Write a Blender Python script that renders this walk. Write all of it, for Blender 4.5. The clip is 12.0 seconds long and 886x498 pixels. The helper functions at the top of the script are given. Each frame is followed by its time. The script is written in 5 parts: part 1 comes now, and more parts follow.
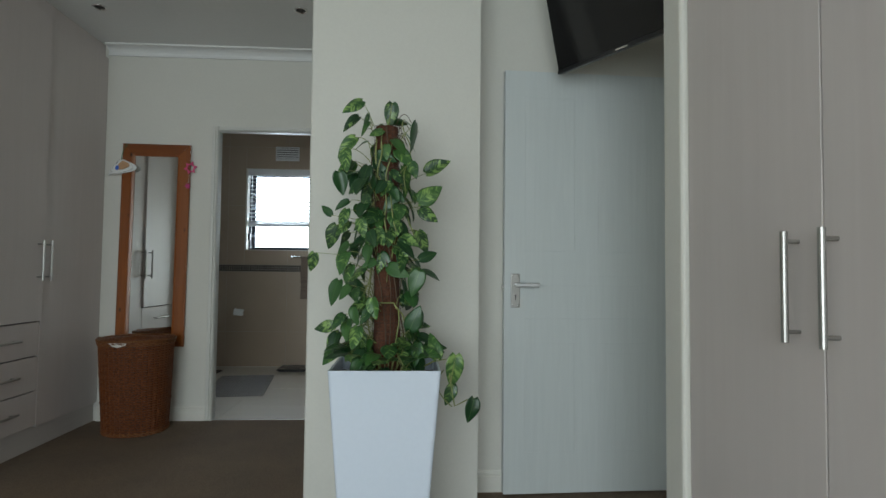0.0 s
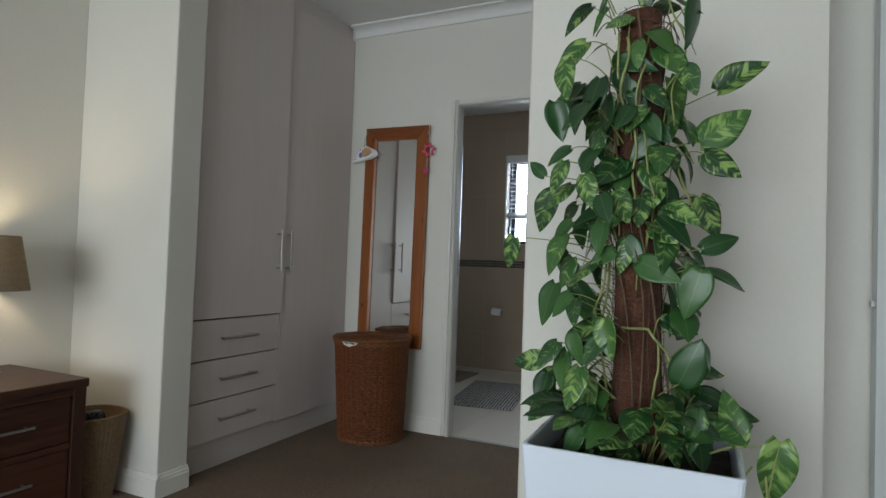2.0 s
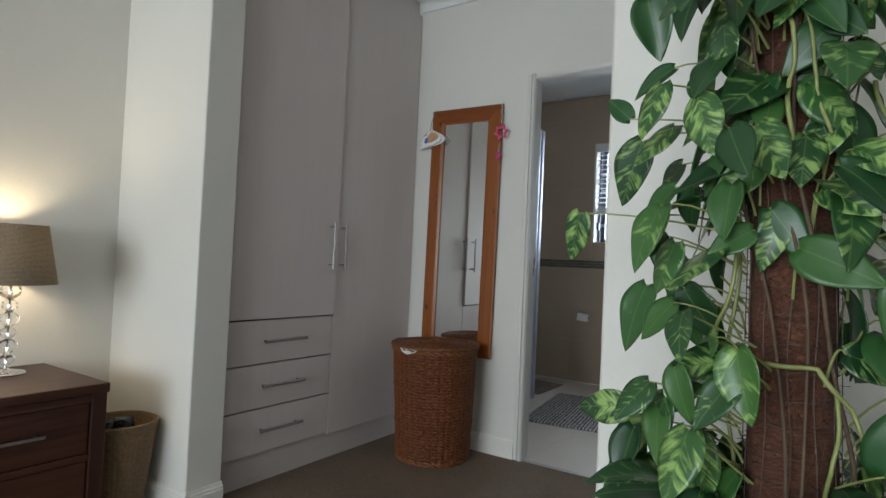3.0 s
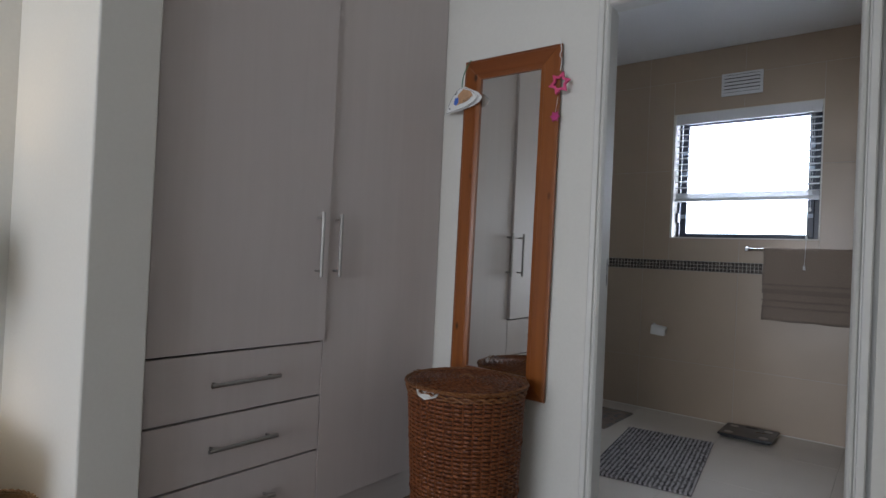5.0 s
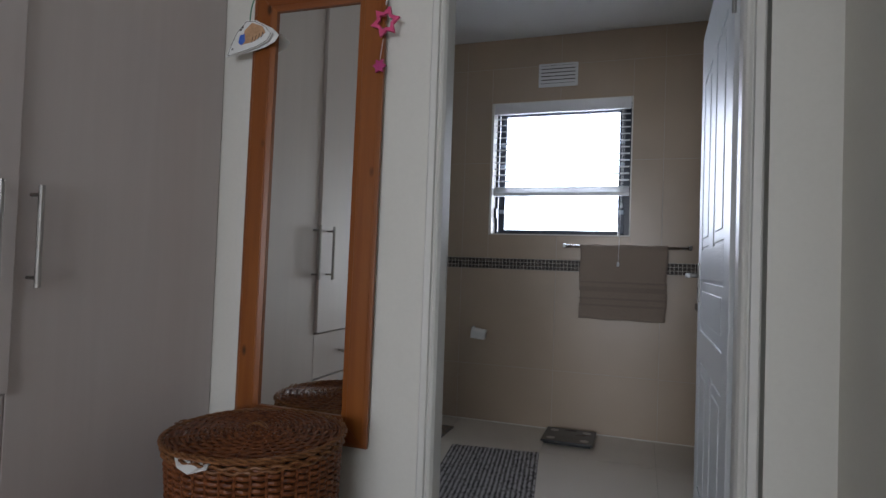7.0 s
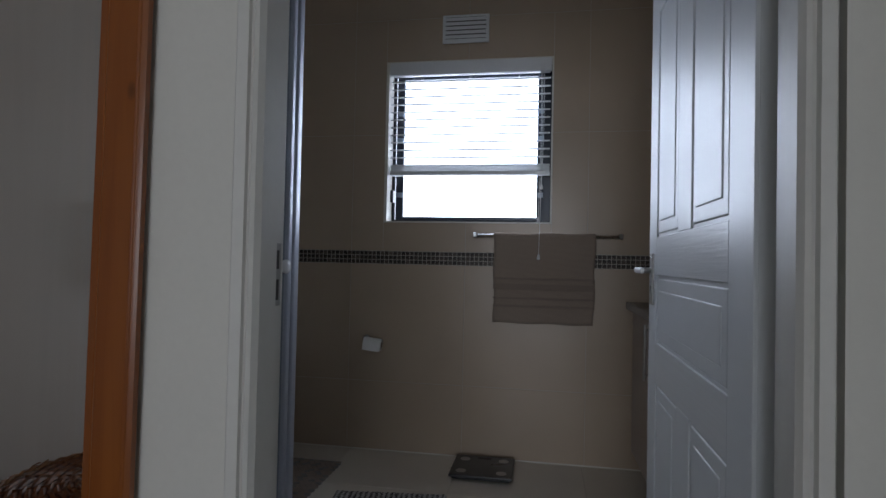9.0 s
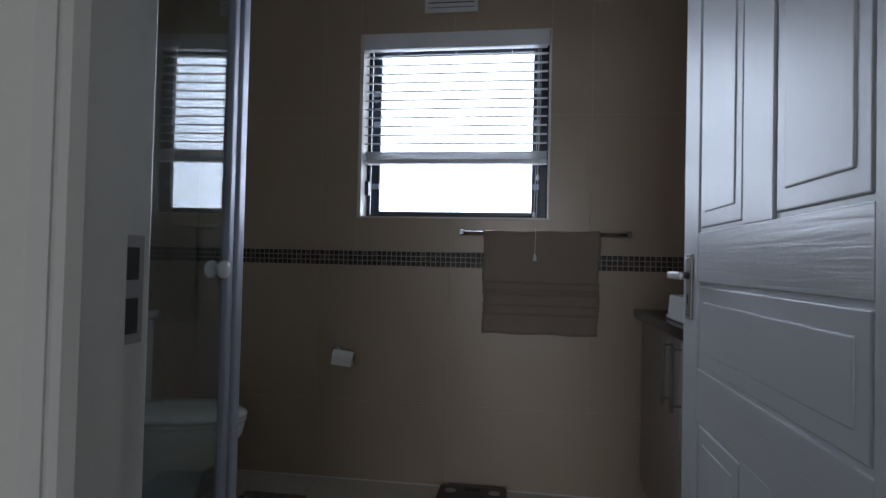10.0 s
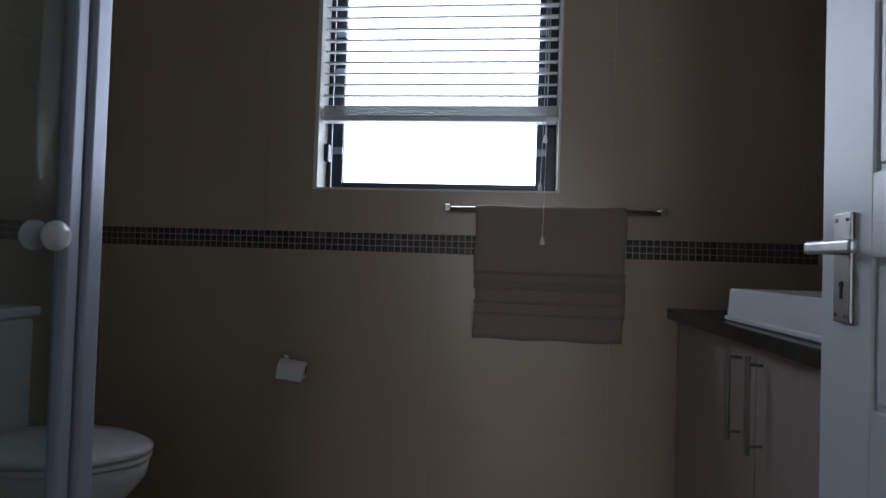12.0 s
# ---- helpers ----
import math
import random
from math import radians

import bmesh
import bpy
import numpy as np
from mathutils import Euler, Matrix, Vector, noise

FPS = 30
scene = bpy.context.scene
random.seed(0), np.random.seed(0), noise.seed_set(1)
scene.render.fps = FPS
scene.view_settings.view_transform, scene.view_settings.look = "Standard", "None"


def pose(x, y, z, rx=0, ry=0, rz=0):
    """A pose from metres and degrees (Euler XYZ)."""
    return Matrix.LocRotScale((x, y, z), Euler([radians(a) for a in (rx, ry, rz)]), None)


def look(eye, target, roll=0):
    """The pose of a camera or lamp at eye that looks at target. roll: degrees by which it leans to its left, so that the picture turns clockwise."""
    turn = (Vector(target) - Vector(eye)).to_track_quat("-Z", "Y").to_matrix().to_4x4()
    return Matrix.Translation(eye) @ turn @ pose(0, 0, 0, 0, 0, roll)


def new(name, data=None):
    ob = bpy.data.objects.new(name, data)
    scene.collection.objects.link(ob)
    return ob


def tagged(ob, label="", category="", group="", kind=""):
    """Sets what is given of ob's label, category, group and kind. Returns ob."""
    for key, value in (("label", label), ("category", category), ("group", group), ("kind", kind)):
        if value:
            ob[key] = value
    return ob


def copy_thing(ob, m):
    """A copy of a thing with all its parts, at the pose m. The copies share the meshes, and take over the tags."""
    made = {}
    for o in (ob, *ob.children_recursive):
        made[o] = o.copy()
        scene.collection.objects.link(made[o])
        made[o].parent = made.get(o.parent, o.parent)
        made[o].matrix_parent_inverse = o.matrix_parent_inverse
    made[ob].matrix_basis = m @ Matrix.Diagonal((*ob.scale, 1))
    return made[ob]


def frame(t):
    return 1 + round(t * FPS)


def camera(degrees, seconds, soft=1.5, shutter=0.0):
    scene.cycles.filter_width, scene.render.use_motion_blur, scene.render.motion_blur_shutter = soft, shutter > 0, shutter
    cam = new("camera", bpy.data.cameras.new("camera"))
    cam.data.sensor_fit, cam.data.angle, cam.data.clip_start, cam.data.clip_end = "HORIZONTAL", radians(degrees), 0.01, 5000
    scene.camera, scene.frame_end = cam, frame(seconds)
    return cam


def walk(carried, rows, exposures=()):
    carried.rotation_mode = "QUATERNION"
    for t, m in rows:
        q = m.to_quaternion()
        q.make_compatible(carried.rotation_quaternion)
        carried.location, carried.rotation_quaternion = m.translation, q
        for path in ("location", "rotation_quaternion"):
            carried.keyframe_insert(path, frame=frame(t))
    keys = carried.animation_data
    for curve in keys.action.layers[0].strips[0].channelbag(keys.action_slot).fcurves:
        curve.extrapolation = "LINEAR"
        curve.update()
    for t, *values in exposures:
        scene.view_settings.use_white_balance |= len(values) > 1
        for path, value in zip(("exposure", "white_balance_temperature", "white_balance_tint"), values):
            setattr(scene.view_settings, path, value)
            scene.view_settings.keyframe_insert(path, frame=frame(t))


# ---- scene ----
cam = camera(75.14, 12.0)
PATH = [
    (0, (-0.405, 1.528, 1.042), (-0.292, 3.523, 1.128), 0.6),
    (0.5, (-0.399, 1.758, 1.053), (-0.477, 3.754, 1.130), 0.9),
    (1, (-0.346, 1.991, 1.068), (-0.729, 3.953, 1.132), 1.3),
    (1.5, (-0.339, 2.183, 1.050), (-0.973, 4.079, 1.108), 1.7),
    (2, (-0.365, 2.422, 1.045), (-1.194, 4.241, 1.103), 2.0),
    (2.5, (-0.397, 2.650, 1.038), (-1.362, 4.401, 1.093), 2.3),
    (3, (-0.461, 2.858, 1.033), (-1.564, 4.526, 1.082), 2.6),
    (3.5, (-0.604, 3.057, 1.029), (-1.793, 4.664, 1.085), 2.7),
    (3.7, (-0.635, 3.141, 1.064), (-1.860, 4.722, 1.099), 2.9),
    (5.3, (-0.969, 3.743, 1.079), (-2.209, 5.312, 1.099), 2.6),
    (5.5, (-1.009, 3.817, 1.082), (-2.233, 5.399, 1.104), 2.6),
    (6, (-1.099, 3.924, 1.095), (-2.169, 5.613, 1.120), 2.7),
    (6.5, (-1.174, 4.021, 1.069), (-2.019, 5.833, 1.115), 2.3),
    (7, (-1.234, 4.131, 1.064), (-1.883, 6.022, 1.116), 2.0),
    (7.5, (-1.312, 4.258, 1.064), (-1.847, 6.185, 1.123), 1.7),
    (9.3, (-1.352, 4.985, 1.070), (-1.683, 6.957, 1.111), 1.2),
    (9.5, (-1.366, 5.071, 1.075), (-1.692, 7.044, 1.117), 1.2),
    (10, (-1.406, 5.252, 1.073), (-1.690, 7.231, 1.116), 1.3),
    (10.5, (-1.408, 5.432, 1.063), (-1.656, 7.416, 1.110), 1.4),
    (11, (-1.417, 5.610, 1.052), (-1.647, 7.596, 1.101), 1.5),
    (11.5, (-1.451, 5.738, 1.034), (-1.674, 7.725, 1.076), 1.5),
    (12, (-1.498, 5.858, 1.014), (-1.707, 7.847, 1.060), 1.8),
]
EXPOSURES = [(0, -0.25, 6500, 5), (1.5, -0.15, 6500, 8), (2.5, 0.2, 6400, 10), (3.7, 0.34, 6300, 12), (5.5, 0.08, 6300, 18), (7.5, -0.1, 6450, 17), (9.5, -0.68, 6250, 16), (12, -0.80, 6250, 15)]
walk(cam, [(t, look(eye, target, roll)) for t, eye, target, roll in PATH], EXPOSURES)

# ---- world and light ----
world = bpy.data.worlds.new("sky")
scene.world = world
world.use_nodes = True
wn = world.node_tree
sky = wn.nodes.new("ShaderNodeTexSky")
sky.sky_type, sky.sun_disc = "NISHITA", False
sky.sun_elevation, sky.sun_rotation = radians(55), radians(200)
sky.dust_density = 3.0
wn.links.new(sky.outputs[0], wn.nodes["Background"].inputs[0])
wn.nodes["Background"].inputs[1].default_value = 0.15
sun = new("sun", bpy.data.lights.new("sun", "SUN"))
sun.data.energy, sun.data.angle, sun.data.color = 1.2, radians(12), (1.0, 0.96, 0.9)
sun.matrix_world = look((-3, -8, 14), (0, 0, 0))


def window_light(name, place, target, sx, sy, watts, colour):
    ob = new(name, bpy.data.lights.new(name, "AREA"))
    ob.data.shape, ob.data.size, ob.data.size_y, ob.data.energy, ob.data.color = "RECTANGLE", sx, sy, watts, colour
    ob.matrix_world = look(place, target)
    return ob


window_light("bedroom_window_light", (-1.3, -1.66, 1.2), (-1.3, 0, 1.2), 3.0, 2.0, 135, (0.85, 0.94, 1.0))
window_light("bathroom_window_light", (-1.763, 8.19, 1.735), (-1.763, 7.0, 1.735), 0.90, 0.88, 27, (0.76, 0.87, 1.0))


# ---- materials ----
def rgb(c):
    return (c[0], c[1], c[2], 1.0)


class Mat:
    def __init__(self, name, colour, rough=0.5, metal=0.0, **extra):
        self.m = bpy.data.materials.new(name)
        self.m.use_nodes = True
        self.n, self.l = self.m.node_tree.nodes, self.m.node_tree.links
        self.b = self.n["Principled BSDF"]
        self.b.inputs["Base Color"].default_value = rgb(colour)
        self.b.inputs["Roughness"].default_value = rough
        self.b.inputs["Metallic"].default_value = metal
        for k, v in extra.items():
            self.b.inputs[k.replace("_", " ")].default_value = v
        self.co = self.n.new("ShaderNodeTexCoord")

    def mapped(self, scale=(1, 1, 1), source="Object", rot=(0, 0, 0)):
        mp = self.n.new("ShaderNodeMapping")
        mp.inputs["Scale"].default_value, mp.inputs["Rotation"].default_value = scale, rot
        self.l.new(self.co.outputs[source], mp.inputs[0])
        return mp.outputs[0]

    def noise(self, scale, detail=3.0, vec=None, distortion=0.0, rough=0.5):
        t = self.n.new("ShaderNodeTexNoise")
        t.inputs["Scale"].default_value, t.inputs["Detail"].default_value = scale, detail
        t.inputs["Distortion"].default_value, t.inputs["Roughness"].default_value = distortion, rough
        self.l.new(vec or self.co.outputs["Object"], t.inputs["Vector"])
        return t.outputs[0]

    def ramp(self, fac, stops):
        r = self.n.new("ShaderNodeValToRGB")
        e = r.color_ramp.elements
        while len(e) < len(stops):
            e.new(0.5)
        for k, (p, c) in enumerate(stops):
            e[k].position, e[k].color = p, rgb(c) if isinstance(c, tuple) else (c, c, c, 1)
        self.l.new(fac, r.inputs[0])
        return r.outputs[0]

    def mix(self, fac, a, b, mode="MIX"):
        x = self.n.new("ShaderNodeMix")
        x.data_type, x.blend_type = "RGBA", mode
        for k, v in ((0, fac), (6, a), (7, b)):
            if isinstance(v, (int, float)):
                x.inputs[k].default_value = v if k == 0 else (v, v, v, 1)
            elif isinstance(v, tuple):
                x.inputs[k].default_value = rgb(v)
            else:
                self.l.new(v, x.inputs[k])
        return x.outputs[2]

    def math(self, op, a, b=0.0, c=0.0):
        x = self.n.new("ShaderNodeMath")
        x.operation = op
        for k, v in enumerate((a, b, c)):
            if isinstance(v, (int, float)):
                x.inputs[k].default_value = v
            else:
                self.l.new(v, x.inputs[k])
        return x.outputs[0]

    def random(self):
        return self.n.new("ShaderNodeObjectInfo").outputs["Random"]

    def colour(self, out):
        self.l.new(out, self.b.inputs["Base Color"])
        return self

    def rough(self, out):
        self.l.new(out, self.b.inputs["Roughness"])
        return self

    def bump(self, out, strength=0.3, distance=0.002):
        k = self.n.new("ShaderNodeBump")
        k.inputs["Strength"].default_value, k.inputs["Distance"].default_value = strength, distance
        self.l.new(out, k.inputs["Height"])
        self.l.new(k.outputs[0], self.b.inputs["Normal"])
        return self


def mottled(name, a, b, rough, scale=2.0, fine=60.0, bump=0.15, metal=0.0, distance=0.002, **extra):
    m = Mat(name, a, rough, metal, **extra)
    broad, small = m.noise(scale, 4), m.noise(fine, 4)
    m.colour(m.mix(m.ramp(m.mix(0.35, broad, small), [(0.35, 0.0), (0.65, 1.0)]), a, b))
    m.rough(m.ramp(broad, [(0.2, max(rough - 0.07, 0.02)), (0.8, min(rough + 0.07, 1.0))]))
    m.bump(small, bump, distance)
    return m.m


def grained(name, a, b, rough, scale, axis="z", knots=None, bump=0.15, contrast=(0.35, 0.65)):
    m = Mat(name, a, rough)
    s = {"z": (scale, scale, scale * 0.05), "y": (scale, scale * 0.05, scale), "x": (scale * 0.05, scale, scale)}[axis]
    v = m.mapped(s)
    g = m.noise(1.0, 5, v, 0.6, 0.6)
    col = m.mix(m.ramp(g, [(contrast[0], 0.0), (contrast[1], 1.0)]), a, b)
    col = m.mix(m.ramp(m.noise(2.2, 2), [(0.3, 0.0), (0.7, 0.35)]), col, b)
    if knots:
        vo = m.n.new("ShaderNodeTexVoronoi")
        vo.inputs["Scale"].default_value = 1.0
        m.l.new(m.mapped({"z": (9, 9, 4.4), "x": (4.4, 9, 9), "y": (9, 4.4, 9)}[axis]), vo.inputs["Vector"])
        col = m.mix(m.ramp(vo.outputs["Distance"], [(0.055, 1.0), (0.11, 0.0)]), col, knots)
    m.colour(col)
    m.bump(g, bump, 0.001)
    return m.m


WALL = mottled("wall_paint", (0.67, 0.655, 0.60), (0.71, 0.695, 0.64), 0.62, 1.5, 90, 0.12)
CEIL = mottled("ceiling_paint", (0.74, 0.74, 0.73), (0.78, 0.78, 0.77), 0.8, 1.2, 60, 0.08)
TRIM = mottled("trim_paint", (0.72, 0.70, 0.64), (0.77, 0.75, 0.69), 0.38, 2.0, 40, 0.05)
FRAME = mottled("door_frame_paint", (0.62, 0.61, 0.57), (0.67, 0.66, 0.62), 0.45, 3.0, 50, 0.08)
CARPET = Mat("loop_carpet", (0.15, 0.115, 0.082), 0.95)
v1 = CARPET.n.new("ShaderNodeTexVoronoi")
v1.inputs["Scale"].default_value = 190
CARPET.l.new(CARPET.co.outputs["Object"], v1.inputs["Vector"])
CARPET.colour(CARPET.mix(CARPET.ramp(CARPET.noise(3, 4), [(0.3, 0.0), (0.7, 1.0)]),
                         CARPET.mix(v1.outputs["Distance"], (0.26, 0.185, 0.125), (0.125, 0.088, 0.058)),
                         CARPET.mix(v1.outputs["Distance"], (0.215, 0.155, 0.107), (0.105, 0.075, 0.050))))
CARPET.bump(v1.outputs["Distance"], 0.8, 0.004)
CARPET = CARPET.m
DOORPAINT = Mat("moulded_door_paint", (0.66, 0.69, 0.70), 0.26)
_w = DOORPAINT.noise(1.0, 4, DOORPAINT.mapped((60, 60, 3.0)), 1.2)
DOORPAINT.colour(DOORPAINT.mix(DOORPAINT.noise(2.5, 2), (0.655, 0.685, 0.705), (0.68, 0.705, 0.725)))
DOORPAINT.bump(_w, 0.22, 0.0009)
DOORPAINT.rough(DOORPAINT.ramp(DOORPAINT.noise(3, 2), [(0.3, 0.38), (0.7, 0.43)]))
DOORPAINT = DOORPAINT.m
DOORPAINT_H = Mat("moulded_door_paint_across", (0.66, 0.69, 0.70), 0.31)
_w = DOORPAINT_H.noise(1.0, 4, DOORPAINT_H.mapped((2.6, 60, 75)), 1.0)
DOORPAINT_H.colour(DOORPAINT_H.mix(DOORPAINT_H.noise(2.5, 2), (0.655, 0.685, 0.705), (0.68, 0.705, 0.725)))
DOORPAINT_H.bump(_w, 0.5, 0.0014)
DOORPAINT_H = DOORPAINT_H.m
SOFTPAINT = grained("matt_door_paint", (0.61, 0.648, 0.648), (0.645, 0.683, 0.683), 0.38, 50, "z", bump=0.22)
BOARD = grained("bleached_wood_board", (0.565, 0.508, 0.488), (0.62, 0.563, 0.543), 0.42, 26, "z", bump=0.10, contrast=(0.15, 0.85))
PLINTH = grained("bleached_wood_plinth", (0.52, 0.48, 0.455), (0.57, 0.53, 0.505), 0.42, 42, "y", bump=0.12, contrast=(0.3, 0.7))
GAP = mottled("shadow_gap_edge", (0.035, 0.032, 0.03), (0.05, 0.045, 0.04), 0.7)
STEEL = mottled("brushed_steel", (0.36, 0.35, 0.335), (0.44, 0.43, 0.41), 0.36, 6, 220, 0.1, 1.0, 0.0004)
LEVER = mottled("satin_lever", (0.60, 0.60, 0.61), (0.68, 0.68, 0.69), 0.38, 6, 220, 0.05, 0.7, 0.0004)
CHROME = mottled("chrome", (0.72, 0.72, 0.72), (0.80, 0.80, 0.80), 0.08, 6, 80, 0.02, 1.0, 0.0003)
DARKHOLE = mottled("dark_hole", (0.015, 0.015, 0.015), (0.03, 0.03, 0.03), 0.8)
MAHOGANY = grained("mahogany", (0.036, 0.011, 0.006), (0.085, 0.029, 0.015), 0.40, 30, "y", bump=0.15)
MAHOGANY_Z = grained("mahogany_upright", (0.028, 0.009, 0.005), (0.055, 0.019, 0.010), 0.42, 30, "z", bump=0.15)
PINE_Z = grained("orange_pine_upright", (0.20, 0.054, 0.011), (0.28, 0.088, 0.019), 0.28, 24, "z", (0.05, 0.014, 0.006), 0.08)
PINE_X = grained("orange_pine_across", (0.17, 0.044, 0.009), (0.24, 0.070, 0.015), 0.28, 24, "x", None, 0.08)
MIRROR = Mat("mirror_silver", (0.86, 0.88, 0.86), 0.015, 1.0).m
POT = mottled("white_gloss_plastic", (0.72, 0.79, 0.90), (0.75, 0.82, 0.93), 0.18, 2, 60, 0.02, distance=0.0004)
SOIL = mottled("dark_soil", (0.018, 0.013, 0.010), (0.05, 0.036, 0.025), 0.95, 20, 120, 0.9, distance=0.01)
BLACKPLASTIC = mottled("black_plastic", (0.012, 0.012, 0.013), (0.02, 0.02, 0.021), 0.3, 4, 120, 0.05)
SCREEN = mottled("black_screen", (0.006, 0.006, 0.007), (0.009, 0.009, 0.010), 0.16, 2, 50, 0.01, distance=0.0002)
PORCELAIN = mottled("white_porcelain", (0.76, 0.77, 0.77), (0.80, 0.81, 0.81), 0.09, 3, 50, 0.01, distance=0.0003)
ALU = mottled("white_aluminium", (0.40, 0.43, 0.51), (0.415, 0.445, 0.525), 0.42, 1.5, 90, 0.02, 0.2)
NAVY = mottled("dark_aluminium", (0.018, 0.025, 0.040), (0.026, 0.034, 0.052), 0.35, 5, 90, 0.05)
STAY = mottled("pale_stay", (0.30, 0.36, 0.44), (0.36, 0.42, 0.50), 0.4, 5, 90, 0.05)
BLIND = mottled("white_blind_slat", (0.76, 0.77, 0.78), (0.81, 0.82, 0.83), 0.4, 3, 70, 0.05)
CORD = mottled("white_cord", (0.70, 0.70, 0.70), (0.78, 0.78, 0.78), 0.8, 3, 300, 0.2)
PAPER = mottled("white_paper", (0.76, 0.76, 0.74), (0.82, 0.82, 0.80), 0.85, 8, 120, 0.3)
COUNTER = mottled("dark_stone_counter", (0.010, 0.009, 0.010), (0.028, 0.025, 0.025), 0.22, 14, 160, 0.02)
GROUT = mottled("pale_grout", (0.50, 0.46, 0.40), (0.56, 0.52, 0.45), 0.85, 6, 150, 0.3)
MAT_GLASS = Mat("clear_glass", (0.70, 0.76, 0.76), 0.0, 0.0, Transmission_Weight=1.0, IOR=1.45)
MAT_GLASS = MAT_GLASS.m
PANE = Mat("window_glass", (0.78, 0.80, 0.81), 0.0, 0.0, Transmission_Weight=1.0, IOR=1.45).m
CRYSTAL = Mat("lamp_crystal", (0.98, 0.99, 0.99), 0.02, 0.0, Transmission_Weight=1.0, IOR=1.5).m


def tile_material(name, a, b, rough):
    m = Mat(name, a, rough)
    n1 = m.noise(2.2, 3)
    c = m.mix(m.ramp(n1, [(0.3, 0.0), (0.7, 1.0)]), a, b)
    c = m.mix(m.math("MULTIPLY", m.random(), 0.35), c, b)
    m.colour(c)
    m.rough(m.ramp(m.noise(2.5, 2), [(0.2, rough - 0.03), (0.8, rough + 0.04)]))
    return m.m


WALLTILE = tile_material("beige_wall_tile", (0.435, 0.34, 0.25), (0.475, 0.375, 0.28), 0.3)
FLOORTILE = tile_material("beige_floor_tile", (0.60, 0.54, 0.465), (0.66, 0.60, 0.52), 0.3)
MOSAIC = Mat("brown_stone_mosaic", (0.05, 0.04, 0.035), 0.5)
MOSAIC.colour(MOSAIC.mix(MOSAIC.ramp(MOSAIC.noise(70, 4, None, 1.5), [(0.5, 0.0), (0.72, 1.0)]),
                         MOSAIC.ramp(MOSAIC.random(), [(0.0, (0.014, 0.011, 0.011)), (0.5, (0.030, 0.022, 0.019)), (0.8, (0.055, 0.040, 0.033)), (1.0, (0.11, 0.09, 0.075))]),
                         (0.17, 0.125, 0.09)))
MOSAIC = MOSAIC.m


def linen(name, a, b, scale, rough=0.95):
    m = Mat(name, a, rough)
    w1 = m.n.new("ShaderNodeTexWave")
    w1.inputs["Scale"].default_value, w1.inputs["Distortion"].default_value = scale, 1.5
    w1.bands_direction = "Z"
    w2 = m.n.new("ShaderNodeTexNoise")
    w2.inputs["Scale"].default_value = scale * 2.2
    m.l.new(m.co.outputs["Object"], w1.inputs["Vector"])
    m.l.new(m.co.outputs["Object"], w2.inputs["Vector"])
    f = m.math("MULTIPLY", w1.outputs["Fac"], w2.outputs[0])
    m.colour(m.mix(m.ramp(f, [(0.12, 0.0), (0.5, 1.0)]), a, b))
    m.bump(f, 0.5, 0.002)
    return m


_ln = linen("burlap_shade", (0.13, 0.10, 0.068), (0.34, 0.28, 0.20), 70)
_tr = _ln.n.new("ShaderNodeBsdfTranslucent")
_tr.inputs[0].default_value = (0.42, 0.36, 0.27, 1)
_mx = _ln.n.new("ShaderNodeMixShader")
_mx.inputs[0].default_value = 0.16
_ln.l.new(_ln.b.outputs[0], _mx.inputs[1])
_ln.l.new(_tr.outputs[0], _mx.inputs[2])
_ln.l.new(_mx.outputs[0], _ln.n["Material Output"].inputs[0])
BURLAP = _ln.m
TOWEL = linen("taupe_towelling", (0.25, 0.195, 0.155), (0.33, 0.26, 0.21), 70).m
TOWELBAND = linen("taupe_towel_band", (0.22, 0.172, 0.137), (0.27, 0.21, 0.17), 150, 0.85).m


def cane(name, a, b, c):
    m = Mat(name, a, 0.48)
    m.b.inputs["Specular IOR Level"].default_value = 0.3
    f = m.noise(1.0, 3, m.mapped((75, 75, 110)))
    m.colour(m.mix(m.ramp(f, [(0.3, 0.0), (0.7, 1.0)]), m.mix(m.noise(120, 3), a, b), c))
    m.bump(m.noise(180, 3), 0.3, 0.001)
    return m.m


WICKER = cane("brown_wicker", (0.042, 0.010, 0.004), (0.105, 0.027, 0.009), (0.24, 0.078, 0.025))
WICKER_LIGHT = cane("golden_wicker_rim", (0.10, 0.030, 0.010), (0.17, 0.060, 0.020), (0.27, 0.12, 0.045))
VANITY = grained("pale_vanity_board", (0.36, 0.30, 0.27), (0.41, 0.35, 0.315), 0.42, 42, "z", bump=0.1, contrast=(0.3, 0.7))
STRAW = cane("straw_weave", (0.14, 0.080, 0.038), (0.20, 0.125, 0.065), (0.25, 0.165, 0.09))
COIR = Mat("coir_pole", (0.13, 0.055, 0.032), 0.95)
_c1 = COIR.noise(1.0, 5, COIR.mapped((45, 45, 90)), 3.0, 0.75)
COIR.colour(COIR.ramp(_c1, [(0.25, (0.035, 0.014, 0.009)), (0.5, (0.14, 0.050, 0.026)), (0.75, (0.28, 0.125, 0.065))]))
COIR.bump(_c1, 1.0, 0.008)
COIR = COIR.m
STEM = mottled("green_stem", (0.19, 0.23, 0.07), (0.32, 0.34, 0.13), 0.45, 12, 60, 0.2)
DRYSTEM = mottled("brown_dry_stem", (0.075, 0.045, 0.03), (0.13, 0.085, 0.05), 0.8, 20, 90, 0.4)
WIRE = mottled("rusty_wire", (0.055, 0.034, 0.024), (0.11, 0.07, 0.05), 0.6, 30, 90, 0.2, 0.4)


